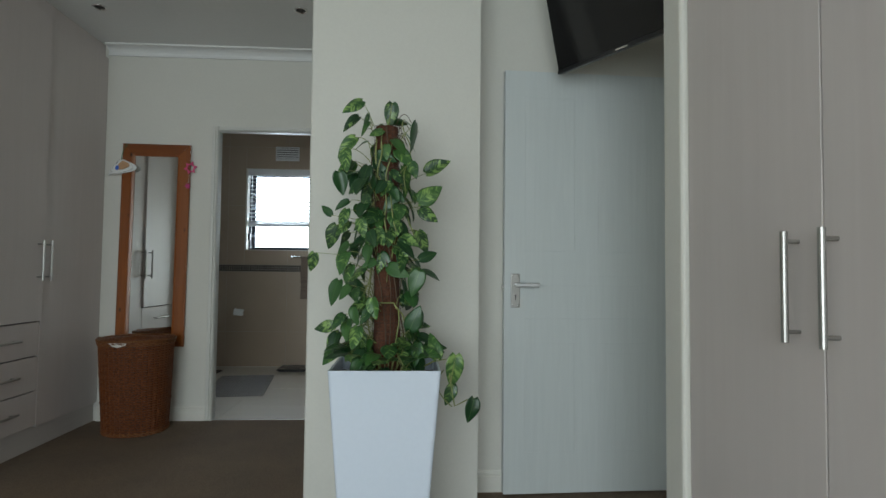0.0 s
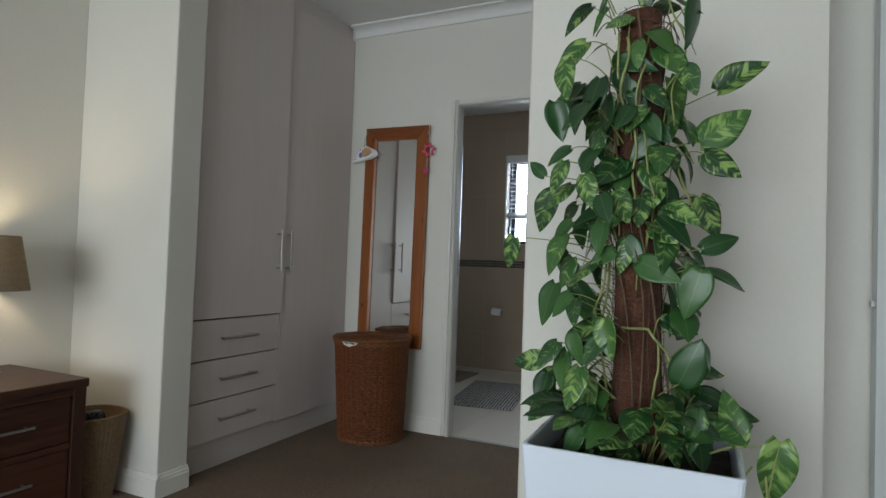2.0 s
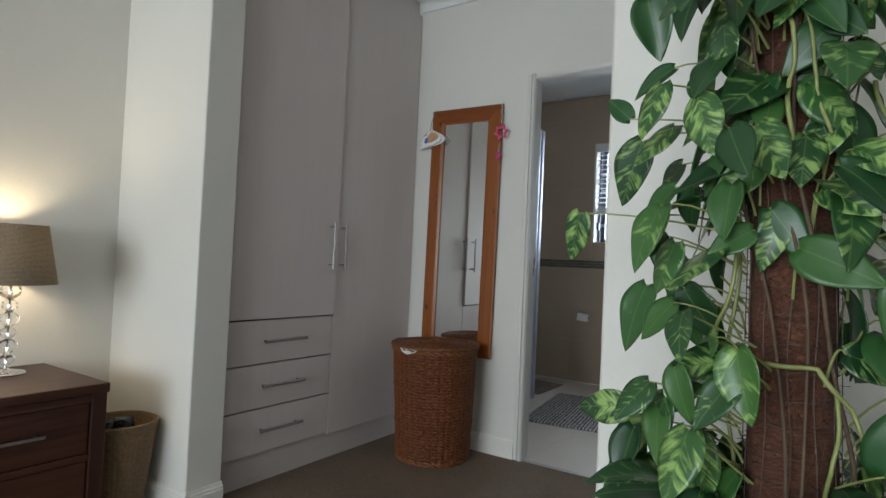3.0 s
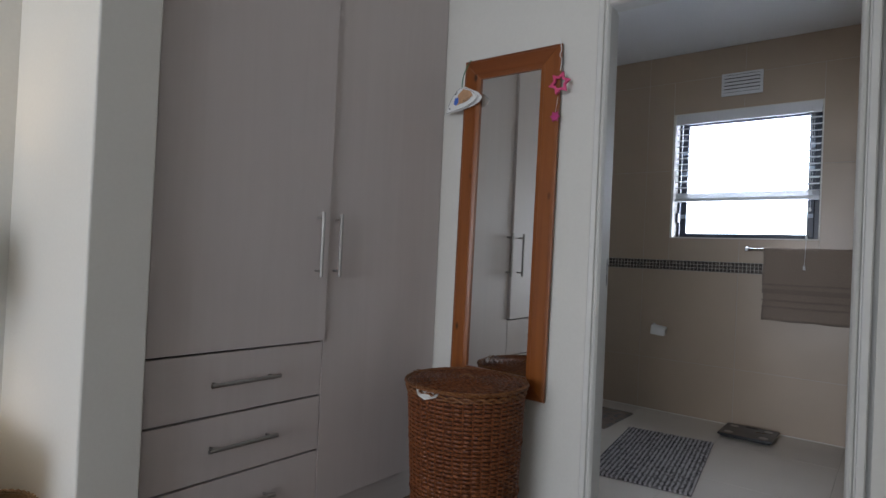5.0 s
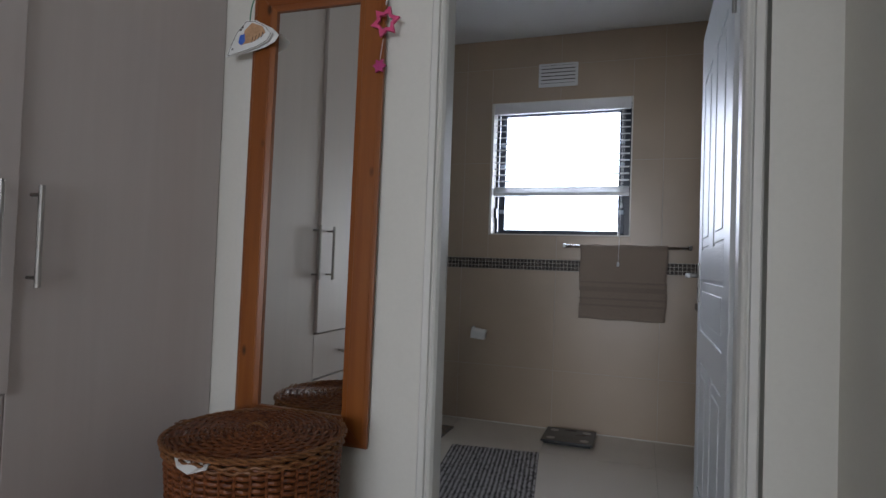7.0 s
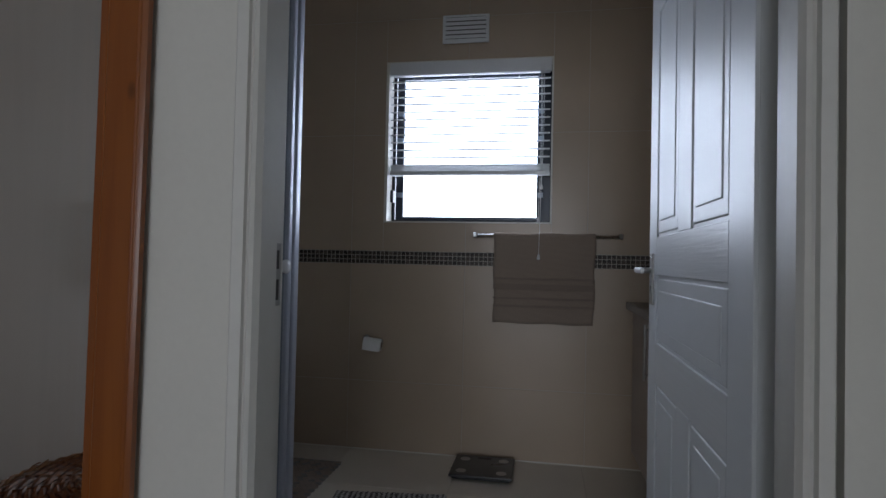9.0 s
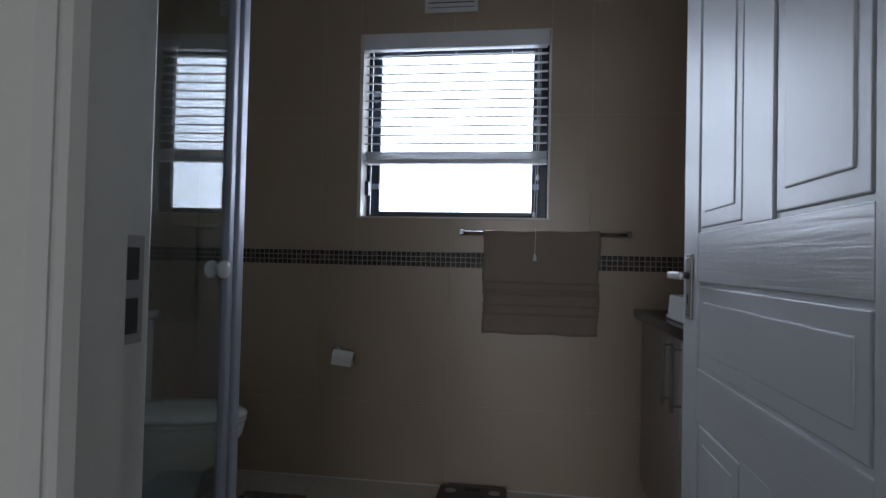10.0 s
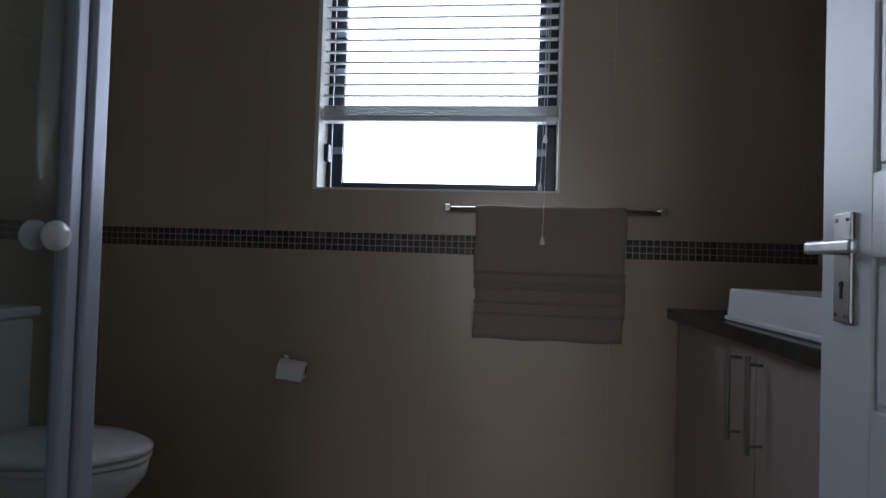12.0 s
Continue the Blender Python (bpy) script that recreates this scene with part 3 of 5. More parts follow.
def moulded_door(name, width, height, label, place, turn, grip=1.03, stiles=(0.10, 0.10, 0.12), deep=0.0022, paint=None, crown=0.13):
    """A moulded leaf: x runs from the latch edge to the hinge, y is its thickness, the face seen is at y = 0."""
    d = thing(name, place, label, "door", turn)
    T = 0.040
    upright, across = paint or (DOORPAINT, DOORPAINT_H)
    part("leaf", box(0, width, 0.006, T - 0.006, 0.008, height, 0.002), upright, d)
    s, e, m = stiles
    pw = (width - s - e - m) / 2
    cols = ((s, s + pw), (s + pw + m, width - e))
    panels = [(a, c, 1.155, height - crown) for a, c in cols] + [(s, width - e, 0.832, 1.038)] + [(a, c, 0.2, 0.712) for a, c in cols]
    gap, rise, soft = (deep * 4.5, 0.0027, 0.0015) if deep > 0.001 else (0.0003, 0.0004, 0.0002)
    for face, sgn in ((0.0, -1), (T, 1)):
        near, far = (0.0, 0.0075) if sgn < 0 else (T - 0.0075, T)
        b = box(0, s, near, far, 0.008, height, soft)
        box(width - e, width, near, far, 0.008, height, soft, bm=b)
        for z0, z1 in ((height - crown, height), (1.038, 1.155), (0.712, 0.832), (0.008, 0.2)):
            part("face_rail", box(s, width - e, near, far, z0, z1, soft), across, d)
        for z0, z1 in ((1.155, height - crown), (0.2, 0.712)):
            box(cols[0][1], cols[1][0], near, far, z0, z1, soft, bm=b)
        part("face_stile", b, upright, d)
        for a, c, z0, z1 in panels:
            q0, q1 = (deep, 0.0075) if sgn < 0 else (T - 0.0075, T - deep)
            b2 = box(a + gap, c - gap, q0, q1, z0 + gap, z1 - gap, soft + deep, 3)
            ob = part("panel", b2, upright, d)
            r0, r1 = (deep - rise, 0.004) if sgn < 0 else (T - 0.004, T + rise - deep)
            part("raised_field", box(a + 0.045, c - 0.045, r0, r1, z0 + 0.045, z1 - 0.045, 0.0035, 3), upright, ob)
    lever_set(d, s * 0.53, grip, -1, 1, 0.0)
    lever_set(d, s * 0.53, grip, 1, 1, T)
    part("latch", box(-0.009, 0.001, 0.012, 0.028, grip - 0.018, grip, 0.002), STEEL, d, "small steel latch bolt")
    for z in (0.25, height - 0.25):
        part("hinge", rod((width + 0.004, -0.002, z - 0.05), (width + 0.004, -0.002, z + 0.05), 0.006, 12), STEEL, d)
    return d


moulded_door("bathroom_door", 0.976, 2.075, "white moulded panel door standing open into the bathroom", (-0.997, 6.825, 0), -90.6, 1.052, (0.125, 0.133, 0.138), crown=0.225)
moulded_door("bedroom_door", 0.81, 2.032, "white moulded panel door standing open beside the planter", (0.045, 4.262, 0), 2.5, 0.993, (0.10, 0.10, 0.12), 0.0004, (SOFTPAINT, SOFTPAINT))

# ---- fitted wardrobes ----
def bar_handle(parent, a, c, out, r=0.0068):
    """A steel bar from a to c, held off the door by out on two posts."""
    a, c, out = Vector(a), Vector(c), Vector(out)
    d = (c - a).normalized()
    h = part("handle", rod(a + out, c + out, r, 14), STEEL, parent, "brushed steel bar handle")
    for p in (a + d * 0.022, c - d * 0.022):
        part("post", rod(p, p + out, r * 0.62, 10), STEEL, h)


def wardrobe_left():
    w = thing("fitted_wardrobe", (-2.563, 4.385, 0), "tall bleached-wood fitted wardrobe with three drawers under a door", "wardrobe")
    L = 5.695 - 4.385
    part("carcass", box(-0.60, -0.045, 0.0, L, 0.140, 2.56), GAP, w)
    part("side_panel", box(-0.60, -0.030, -0.013, -0.001, 0, 2.60, 0.001), PLINTH, w)
    part("edge_strip", box(-0.0445, -0.030, 0.0, 0.0055, 0.140, 2.56, 0.001), PLINTH, w)
    part("plinth", box(-0.06, -0.0225, 0.0, L, 0.0, 0.1395), PLINTH, w)
    part("top_filler", box(-0.045, -0.026, 0, L, 2.562, 2.641), BOARD, w)
    g = 0.0018
    d1 = part("door", box(-0.02, 0, 0.012, 0.652 - g, 0.743 + g, 2.548, 0.0015), BOARD, w, at=pose(0.001, 0, 0, 0, 0, -1.1))
    bar_handle(d1, (0, 0.592, 0.978), (0, 0.592, 1.212), (0.034, 0, 0))
    d2 = part("door", box(-0.02, 0, 0.652 + g, L - 0.004, 0.13, 2.548, 0.0015), BOARD, w)
    bar_handle(d2, (0, 0.688, 0.978), (0, 0.688, 1.212), (0.034, 0, 0))
    for z0, z1, hz in ((0.5445, 0.7375, 0.645), (0.3445, 0.5375, 0.445), (0.142, 0.3375, 0.245)):
        dr = part("drawer_front", box(-0.02, 0, 0.012, 0.652 - g, z0, z1, 0.0015), BOARD, w)
        bar_handle(dr, (0, 0.20, hz), (0, 0.448, hz), (0.034, 0, 0))
    return w


wardrobe_left()


def wardrobe_right():
    w = thing("tall_cupboard", (0.44, 1.25, 0), "tall bleached-wood cupboard with two long steel bar handles", "wardrobe")
    L = 3.233 - 1.25
    part("carcass", box(0.022, 0.555, 0.0, L, 0.115, 2.56), GAP, w)
    part("plinth", box(0.035, 0.06, 0.0, L, 0.0, 0.112), PLINTH, w)
    part("top_filler", box(0.026, 0.045, 0, L, 2.562, 2.641), BOARD, w)
    split = 2.66 - 1.25
    for a, c, h in ((0.83, split, split - 0.04), (split, L - 0.003, split + 0.076), (0.25, 0.83, 0.78)):
        d = part("door", box(0, 0.02, a + 0.0025, c - 0.0025, 0.13, 2.548, 0.0015), BOARD, w)
        bar_handle(d, (0, h, 0.902), (0, h, 1.142), (-0.034, 0, 0), 0.0078)
    part("side_panel", box(0.0, 0.555, 0.23, 0.2475, 0, 2.6, 0.001), BOARD, w)
    return w


wardrobe_right()

# ---- long mirror with its ornaments ----
def long_mirror():
    x0, x1, z0, z1 = -2.447, -1.979, 0.518, 1.937
    W, H, f = x1 - x0, z1 - z0, 0.086
    m = thing("wall_mirror", (x0, 5.695, z0), "tall wall mirror in a knotty orange pine frame", "mirror")
    m.matrix_basis = pose(x0, 5.695, z0, 0, 0.5, 0)
    part("backing", box(0.01, W - 0.01, -0.012, 0, 0.01, H - 0.01), DRYSTEM, m)
    part("glass", box(f - 0.006, W - f + 0.006, -0.016, -0.0125, f - 0.006, H - f + 0.006), MIRROR, m)
    for name, mat, c in (("frame_stile", PINE_Z, [(0, 0), (0, H), (f, H - f), (f, f)]), ("frame_stile", PINE_Z, [(W, H), (W, 0), (W - f, f), (W - f, H - f)]),
                         ("frame_rail", PINE_X, [(0, H), (W, H), (W - f, H - f), (f, H - f)]), ("frame_rail", PINE_X, [(W, 0), (0, 0), (f, f), (W - f, f)])):
        b = bmesh.new()
        lo = [b.verts.new((x, -0.013, z)) for x, z in c]
        mid = [b.verts.new((x, -0.024, z)) for x, z in c]
        a0, a1, i1, i0 = [Vector((x, z)) for x, z in c]
        top = []
        for p, q, t in ((a0, i0, 0.12), (a1, i1, 0.12), (a1, i1, 0.80), (a0, i0, 0.80)):
            v = p.lerp(q, t)
            top.append(b.verts.new((v.x, -0.030, v.y)))
        for k in range(4):
            b.faces.new((lo[k], lo[(k + 1) % 4], mid[(k + 1) % 4], mid[k]))
            b.faces.new((mid[k], mid[(k + 1) % 4], top[(k + 1) % 4], top[k]))
        b.faces.new(top)
        b.faces.new(lo[::-1])
        bmesh.ops.recalc_face_normals(b, faces=b.faces)
        bmesh.ops.bevel(b, geom=[e for e in b.edges if all(v in top for v in e.verts)], offset=0.003, segments=2, affect="EDGES")
        part(name, b, mat, m)


long_mirror()
PINK = mottled("pink_card", (0.62, 0.05, 0.16), (0.75, 0.09, 0.24), 0.5, 20, 120, 0.2)
PINKDARK = mottled("magenta_card", (0.40, 0.02, 0.14), (0.50, 0.04, 0.20), 0.5, 20, 120, 0.2)
GREENSTRING = mottled("green_string", (0.03, 0.16, 0.08), (0.05, 0.22, 0.12), 0.8, 20, 200, 0.2)
DRAWBLUE = mottled("blue_crayon", (0.04, 0.12, 0.50), (0.08, 0.18, 0.60), 0.8, 20, 120, 0.2)
DRAWTAN = mottled("tan_crayon", (0.45, 0.25, 0.13), (0.60, 0.36, 0.20), 0.8, 40, 160, 0.2)
INK = mottled("black_ink", (0.02, 0.02, 0.02), (0.03, 0.03, 0.03), 0.8)


def extruded(outline, y0, y1, hole=None):
    """A flat shape of (x, z) points between y0 and y1, with an optional hole of as many points."""
    b = bmesh.new()
    f = [b.verts.new((x, y0, z)) for x, z in outline]
    r = [b.verts.new((x, y1, z)) for x, z in outline]
    n = len(outline)
    for k in range(n):
        b.faces.new((f[k], f[(k + 1) % n], r[(k + 1) % n], r[k]))
    if hole:
        hf = [b.verts.new((x, y0, z)) for x, z in hole]
        hr = [b.verts.new((x, y1, z)) for x, z in hole]
        for k in range(n):
            j = (k + 1) % n
            b.faces.new((f[j], f[k], hf[k], hf[j]))
            b.faces.new((r[k], r[j], hr[j], hr[k]))
            b.faces.new((hf[j], hf[k], hr[k], hr[j]))
    else:
        b.faces.new(f[::-1])
        b.faces.new(r)
    bmesh.ops.recalc_face_normals(b, faces=b.faces)
    return b


def star_points(r, q, n=6, turn=0.0):
    return [((r if k % 2 == 0 else q) * math.cos(math.pi * k / n + turn), (r if k % 2 == 0 else q) * math.sin(math.pi * k / n + turn)) for k in range(2 * n)]


orn = thing("paper_cone_ornament", (-2.425, 5.66, 1.74), "white folded paper cone with crayon drawing on a green string", "ornament")
fan = [(-0.088, -0.035), (-0.075, 0.0), (-0.05, 0.045), (-0.015, 0.078), (0.02, 0.075), (0.06, 0.055), (0.085, 0.028), (0.07, 0.005), (0.03, -0.012), (-0.03, -0.025)]
fan_front = part("cone_front", extruded(fan, -0.022, -0.019), PAPER, orn)
part("cone_back", extruded([(x * 0.9 + 0.025, z * 0.85) for x, z in fan], -0.012, -0.0105), PAPER, orn)
part("drawing", extruded([(-0.028, 0.0), (-0.02, 0.045), (0.008, 0.068), (0.048, 0.052), (0.06, 0.032), (0.02, 0.008)], -0.0232, -0.0223), DRAWTAN, fan_front, "tan crayon drawing")
part("drawing", extruded([(-0.042, 0.008), (-0.036, 0.032), (-0.018, 0.034), (-0.016, 0.010), (-0.03, -0.002)], -0.0236, -0.0233), DRAWBLUE, fan_front, "blue crayon drawing")
for x, z in ((-0.036, 0.045), (-0.030, 0.052), (-0.066, -0.015)):
    part("ink_mark", extruded([(x, z), (x + 0.006, z + 0.002), (x + 0.006, z + 0.007), (x, z + 0.006)], -0.0237, -0.0233), INK, fan_front)
for k in range(4):
    part("ink_mark", tube([(0.008 + k * 0.012, -0.0235, 0.004 + k * 0.004), (0.014 + k * 0.012, -0.0235, 0.022 + k * 0.004)], 0.0012, 5), INK, fan_front)
part("edge_fold", tube([(x * 0.93, -0.023, z * 0.93 + 0.001) for x, z in fan], 0.0008, 5, closed=True), DRYSTEM, orn, "thin dark edging line")
part("string", tube(bow((-0.002, -0.02, 0.072), (0.030, -0.004, 0.195), (-0.004, -0.012, 0)), 0.0020, 6), GREENSTRING, orn, "green and white string")

st = thing("pink_star_ornament", (-1.958, 5.654, 1.768), "pink folded card star hanging on a white ribbon", "ornament")
part("star", extruded(star_points(0.047, 0.027, 6, 0.2), -0.009, 0.001, star_points(0.026, 0.0185, 6, 0.2)), PINK, st)
part("ribbon", tube([(0.0, -0.004, 0.05), (0.006, -0.006, 0.09), (-0.004, -0.006, 0.11), (0.004, -0.006, 0.13), (-0.008, -0.002, 0.178)], 0.0017, 6), CORD, st, "thin white ribbon")
st2 = thing("small_star_ornament", (-1.974, 5.656, 1.640), "small magenta card star under the pink star", "ornament")
part("star", extruded(star_points(0.022, 0.013, 6, 0.0), -0.006, 0.002), PINKDARK, st2)
part("thread", tube([(0, 0, 0.02), (0.008, 0, 0.08)], 0.0008, 5), CORD, st2)


# ---- wicker laundry basket ----
def squarish(a, p=2.7):
    return 1.0 / (abs(math.cos(a)) ** p + abs(math.sin(a)) ** p) ** (1 / p)


def woven_body(r0x, r0y, r1x, r1y, height, rows, stakes, thick, fold=2.7, slant=(0.0, 0.0)):
    """Rows of strands that pass over and under the stakes of a tapered basket."""
    strands = []
    n = stakes * 5
    cross = [(0.0, -0.55), (0.75, -0.42), (1.0, 0.0), (0.75, 0.42), (0.0, 0.55)]
    for row in range(rows):
        t = (row + 0.5) / rows
        rx, ry, z = r0x + (r1x - r0x) * t, r0y + (r1y - r0y) * t, height * t
        h = height / rows * 1.0
        ox, oy = slant[0] * (1 - t), slant[1] * (1 - t)
        b = bmesh.new()
        rings = []
        for k in range(n):
            a = 2 * math.pi * k / n
            q = squarish(a, fold)
            # each strand swells between two stakes, dips behind them and slants a little
            ph = (k % 5) / 5
            wave = (math.sin(math.pi * ph) - 0.55) * thick * 0.95
            tall, lift = h * (0.62 + 0.14 * math.sin(math.pi * ph)), h * 0.30 * (0.5 - ph) * (1 if ph else 0)
            jit = random.uniform(-1, 1) * thick * 0.14
            cx, cy = math.cos(a), math.sin(a)
            rings.append([b.verts.new((ox + cx * (rx * q + wave + jit + thick * u), oy + cy * (ry * q + wave + jit + thick * u), z + tall * v + lift + jit * 0.6)) for u, v in cross])
        for k in range(n):
            r0, r1 = rings[k], rings[(k + 1) % n]
            for j in range(4):
                b.faces.new((r0[j], r1[j], r1[j + 1], r0[j + 1]))
        strands.append(b)
    return strands


def laundry_basket():
    # nearly round and slightly tapered
    X, Y, P = 0.226, 0.226, 2.15
    H, SX, SY = 0.60, 0.004, 0.012
    bk = thing("laundry_basket", (-2.187, 5.438, 0), "lidded brown wicker laundry basket beside the mirror, cloth poking out", "laundry basket", 0)

    def sq(a):
        return squarish(a, P)
    inner = bmesh.new()
    loops = [[inner.verts.new((ox + rx * sq(a) * math.cos(a), oy + ry * sq(a) * math.sin(a), z)) for a in [2 * math.pi * k / 32 for k in range(32)]]
             for rx, ry, z, ox, oy in ((0.177, 0.177, 0.01, SX, SY), (X - 0.020, Y - 0.020, H - 0.01, 0, 0))]
    for k in range(32):
        inner.faces.new((loops[0][k], loops[0][(k + 1) % 32], loops[1][(k + 1) % 32], loops[1][k]))
    inner.faces.new(loops[0][::-1])
    inner.faces.new(loops[1])
    part("inner_shell", inner, GAP, bk)
    for b in woven_body(0.186, 0.186, X - 0.012, Y - 0.012, H - 0.02, 37, 38, 0.0062, P, (SX, SY)):
        part("weave_strand", b, WICKER, bk)
    for k in range(38):
        a = 2 * math.pi * k / 38
        q = sq(a)
        part("stake", tube([(SX + math.cos(a) * 0.187 * q, SY + math.sin(a) * 0.187 * q, 0.0), (math.cos(a) * (X - 0.010) * q, math.sin(a) * (Y - 0.010) * q, H - 0.012)], 0.0040, 6), WICKER, bk)
    for z, rx, ry, ox, oy, off in ((0.010, 0.191, 0.191, SX, SY, 0.0), (0.020, 0.193, 0.193, SX, SY, 0.5), (H - 0.028, X - 0.005, Y - 0.005, 0, 0, 0.0), (H - 0.018, X - 0.003, Y - 0.003, 0, 0, 0.5)):
        ring = []
        for k in range(120):
            a = 2 * math.pi * k / 120
            q, w = sq(a), 0.003 * math.sin(a * 30 + off * math.pi * 2)
            ring.append((ox + math.cos(a) * (rx * q + w), oy + math.sin(a) * (ry * q + w), z + 0.003 * math.cos(a * 30 + off * 6.28)))
        part("braided_rim", tube(ring, 0.0045, 6, closed=True), WICKER_LIGHT, bk, "golden braided rim")
    for z, t in ((0.20, 0.33), (0.385, 0.64)):
        ring = []
        for k in range(152):
            a = 2 * math.pi * k / 152
            q = sq(a)
            rx, ry = 0.190 + (X - 0.200) * t + 0.0055, 0.190 + (Y - 0.200) * t + 0.0055
            ring.append((SX * (1 - t) + math.cos(a) * rx * q, SY * (1 - t) + math.sin(a) * ry * q, z + 0.003 * math.sin(a * 38)))
        part("waling_strand", tube(ring, 0.0026, 5, closed=True), WICKER, bk)
    lb = bmesh.new()
    top = [lb.verts.new(((X - 0.014) * sq(a) * math.cos(a), (Y - 0.014) * sq(a) * math.sin(a), H - 0.009)) for a in [2 * math.pi * k / 40 for k in range(40)]]
    low = [lb.verts.new((v.co.x, v.co.y, H - 0.016)) for v in top]
    mid = lb.verts.new((0, 0, H + 0.004))
    for k in range(40):
        lb.faces.new((top[k], top[(k + 1) % 40], mid))
        lb.faces.new((low[k], low[(k + 1) % 40], top[(k + 1) % 40], top[k]))
    lb.faces.new(low[::-1])
    lid = part("lid", lb, WICKER, bk)
    for k in range(19):
        s = (k + 1) / 19.6
        ring = []
        for j in range(112):
            a = 2 * math.pi * j / 112
            q = squarish(a, 2.0 + (P - 2.0) * s)
            w = 0.0026 * math.sin(a * 15 + (math.pi if k % 2 else 0)) + random.uniform(-0.0006, 0.0006)
            ring.append((math.cos(a) * (X - 0.006) * s * q, math.sin(a) * (Y - 0.006) * s * q, H + 0.010 - 0.013 * s + w))
        part("lid_strand", tube(ring, 0.0054, 5, closed=True), WICKER, lid)
    for j in range(15):
        a = 2 * math.pi * j / 15 + 0.1
        q = sq(a)
        part("lid_spoke", tube([(0.012 * math.cos(a), 0.012 * math.sin(a), H + 0.011), ((X - 0.01) * q * math.cos(a), (Y - 0.01) * q * math.sin(a), H - 0.001)], 0.003, 5), WICKER, lid)
    for off in (0.0, 0.33, 0.66):
        ring = []
        for k in range(132):
            a = 2 * math.pi * k / 132
            q, ph = sq(a), a * 17 + off * 2 * math.pi
            ring.append((math.cos(a) * (X * q + 0.0045 * math.sin(ph)), math.sin(a) * (Y * q + 0.0045 * math.sin(ph)), H - 0.001 + 0.005 * math.cos(ph)))
        part("lid_braid", tube(ring, 0.0034, 6, closed=True), WICKER_LIGHT, lid, "golden braided lid edge")
    rr = random.Random(8)
    for k in range(22):
        a = rr.uniform(0, 6.283)
        q = sq(a)
        p0 = Vector((math.cos(a) * X * q, math.sin(a) * Y * q, H + rr.uniform(-0.01, 0.006)))
        p1 = Vector((math.cos(a + 0.16) * (X + 0.006) * sq(a + 0.16), math.sin(a + 0.16) * (Y + 0.006) * sq(a + 0.16), H + rr.uniform(-0.012, 0.010)))
        part("cane_end", tube(bow(p0, p1, (0, 0, 0.004), 4), 0.0019, 5), WICKER_LIGHT, lid)
    for s in (-1, 1):
        part("lid_loop", tube(bow((-0.028, 0.012 * s, H + 0.010), (0.032, 0.004 * s, H + 0.010), (0, 0, 0.016)), 0.0032, 6), WICKER_LIGHT, lid, "twisted cane lid handle")
    b = bmesh.new()
    pts = [(-0.100, -0.190, H - 0.002), (0.030, -0.208, H - 0.008), (0.036, -0.232, H - 0.018), (-0.008, -0.242, H - 0.032), (-0.045, -0.235, H - 0.024)]
    top = [b.verts.new(p) for p in pts]
    low = [b.verts.new((x, y + 0.002, z - 0.003)) for x, y, z in pts]
    b.faces.new(top)
    b.faces.new(low[::-1])
    for k in range(5):
        b.faces.new((top[k], low[k], low[(k + 1) % 5], top[(k + 1) % 5]))
    cl = thing("white_cloth", (-2.187, 5.438, 0), "corner of a white cloth poking out of the basket", "cloth")
    part("cloth_corner", b, PAPER, cl)


laundry_basket()


# ---- bedside table, lamp and waste basket ----
def bedside():
    n = thing("bedside_table", (-3.112, 3.475, 0), "dark mahogany bedside table with drawers and steel bar handles", "bedside table", 0)
    Wd, D, H = 0.516, 0.49, 0.55
    # x runs out from the wall, y along it
    part("tabletop", box(-0.005, Wd + 0.006, -0.006 - 0.12, D - 0.02 + 0.006, H - 0.035, H, 0.004, 3), MAHOGANY, n)
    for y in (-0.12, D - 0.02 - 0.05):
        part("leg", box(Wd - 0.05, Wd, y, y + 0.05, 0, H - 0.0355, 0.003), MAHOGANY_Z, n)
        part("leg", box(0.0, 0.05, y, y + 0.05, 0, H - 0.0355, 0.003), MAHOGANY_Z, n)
        part("side_panel", box(0.051, Wd - 0.051, y + 0.012, y + 0.032, 0.06, H - 0.036), MAHOGANY, n)
    part("top_rail", box(Wd - 0.04, Wd - 0.002, -0.069, D - 0.071, H - 0.062, H - 0.0357, 0.002), MAHOGANY, n)
    part("mid_rail", box(Wd - 0.04, Wd - 0.004, -0.069, D - 0.071, 0.284, 0.306, 0.002), MAHOGANY, n)
    part("bottom_rail", box(Wd - 0.04, Wd - 0.004, -0.069, D - 0.071, 0.055, 0.085, 0.002), MAHOGANY, n)
    part("back_panel", box(0.0, 0.012, -0.069, D - 0.071, 0.06, H - 0.036), MAHOGANY, n)
    for z0, z1, hz in ((0.309, H - 0.065, 0.402), (0.088, 0.281, 0.194)):
        dr = part("drawer_front", box(Wd - 0.03, Wd - 0.010, -0.066, D - 0.074, z0, z1, 0.003), MAHOGANY, n)
        h = part("handle", box(Wd + 0.012, Wd + 0.022, 0.03, 0.27, hz - 0.005, hz + 0.005, 0.002), STEEL, dr, "brushed steel bar handle")
        for y in (0.05, 0.25):
            part("post", rod((Wd - 0.011, y, hz), (Wd + 0.014, y, hz), 0.004, 10), STEEL, h)


bedside()


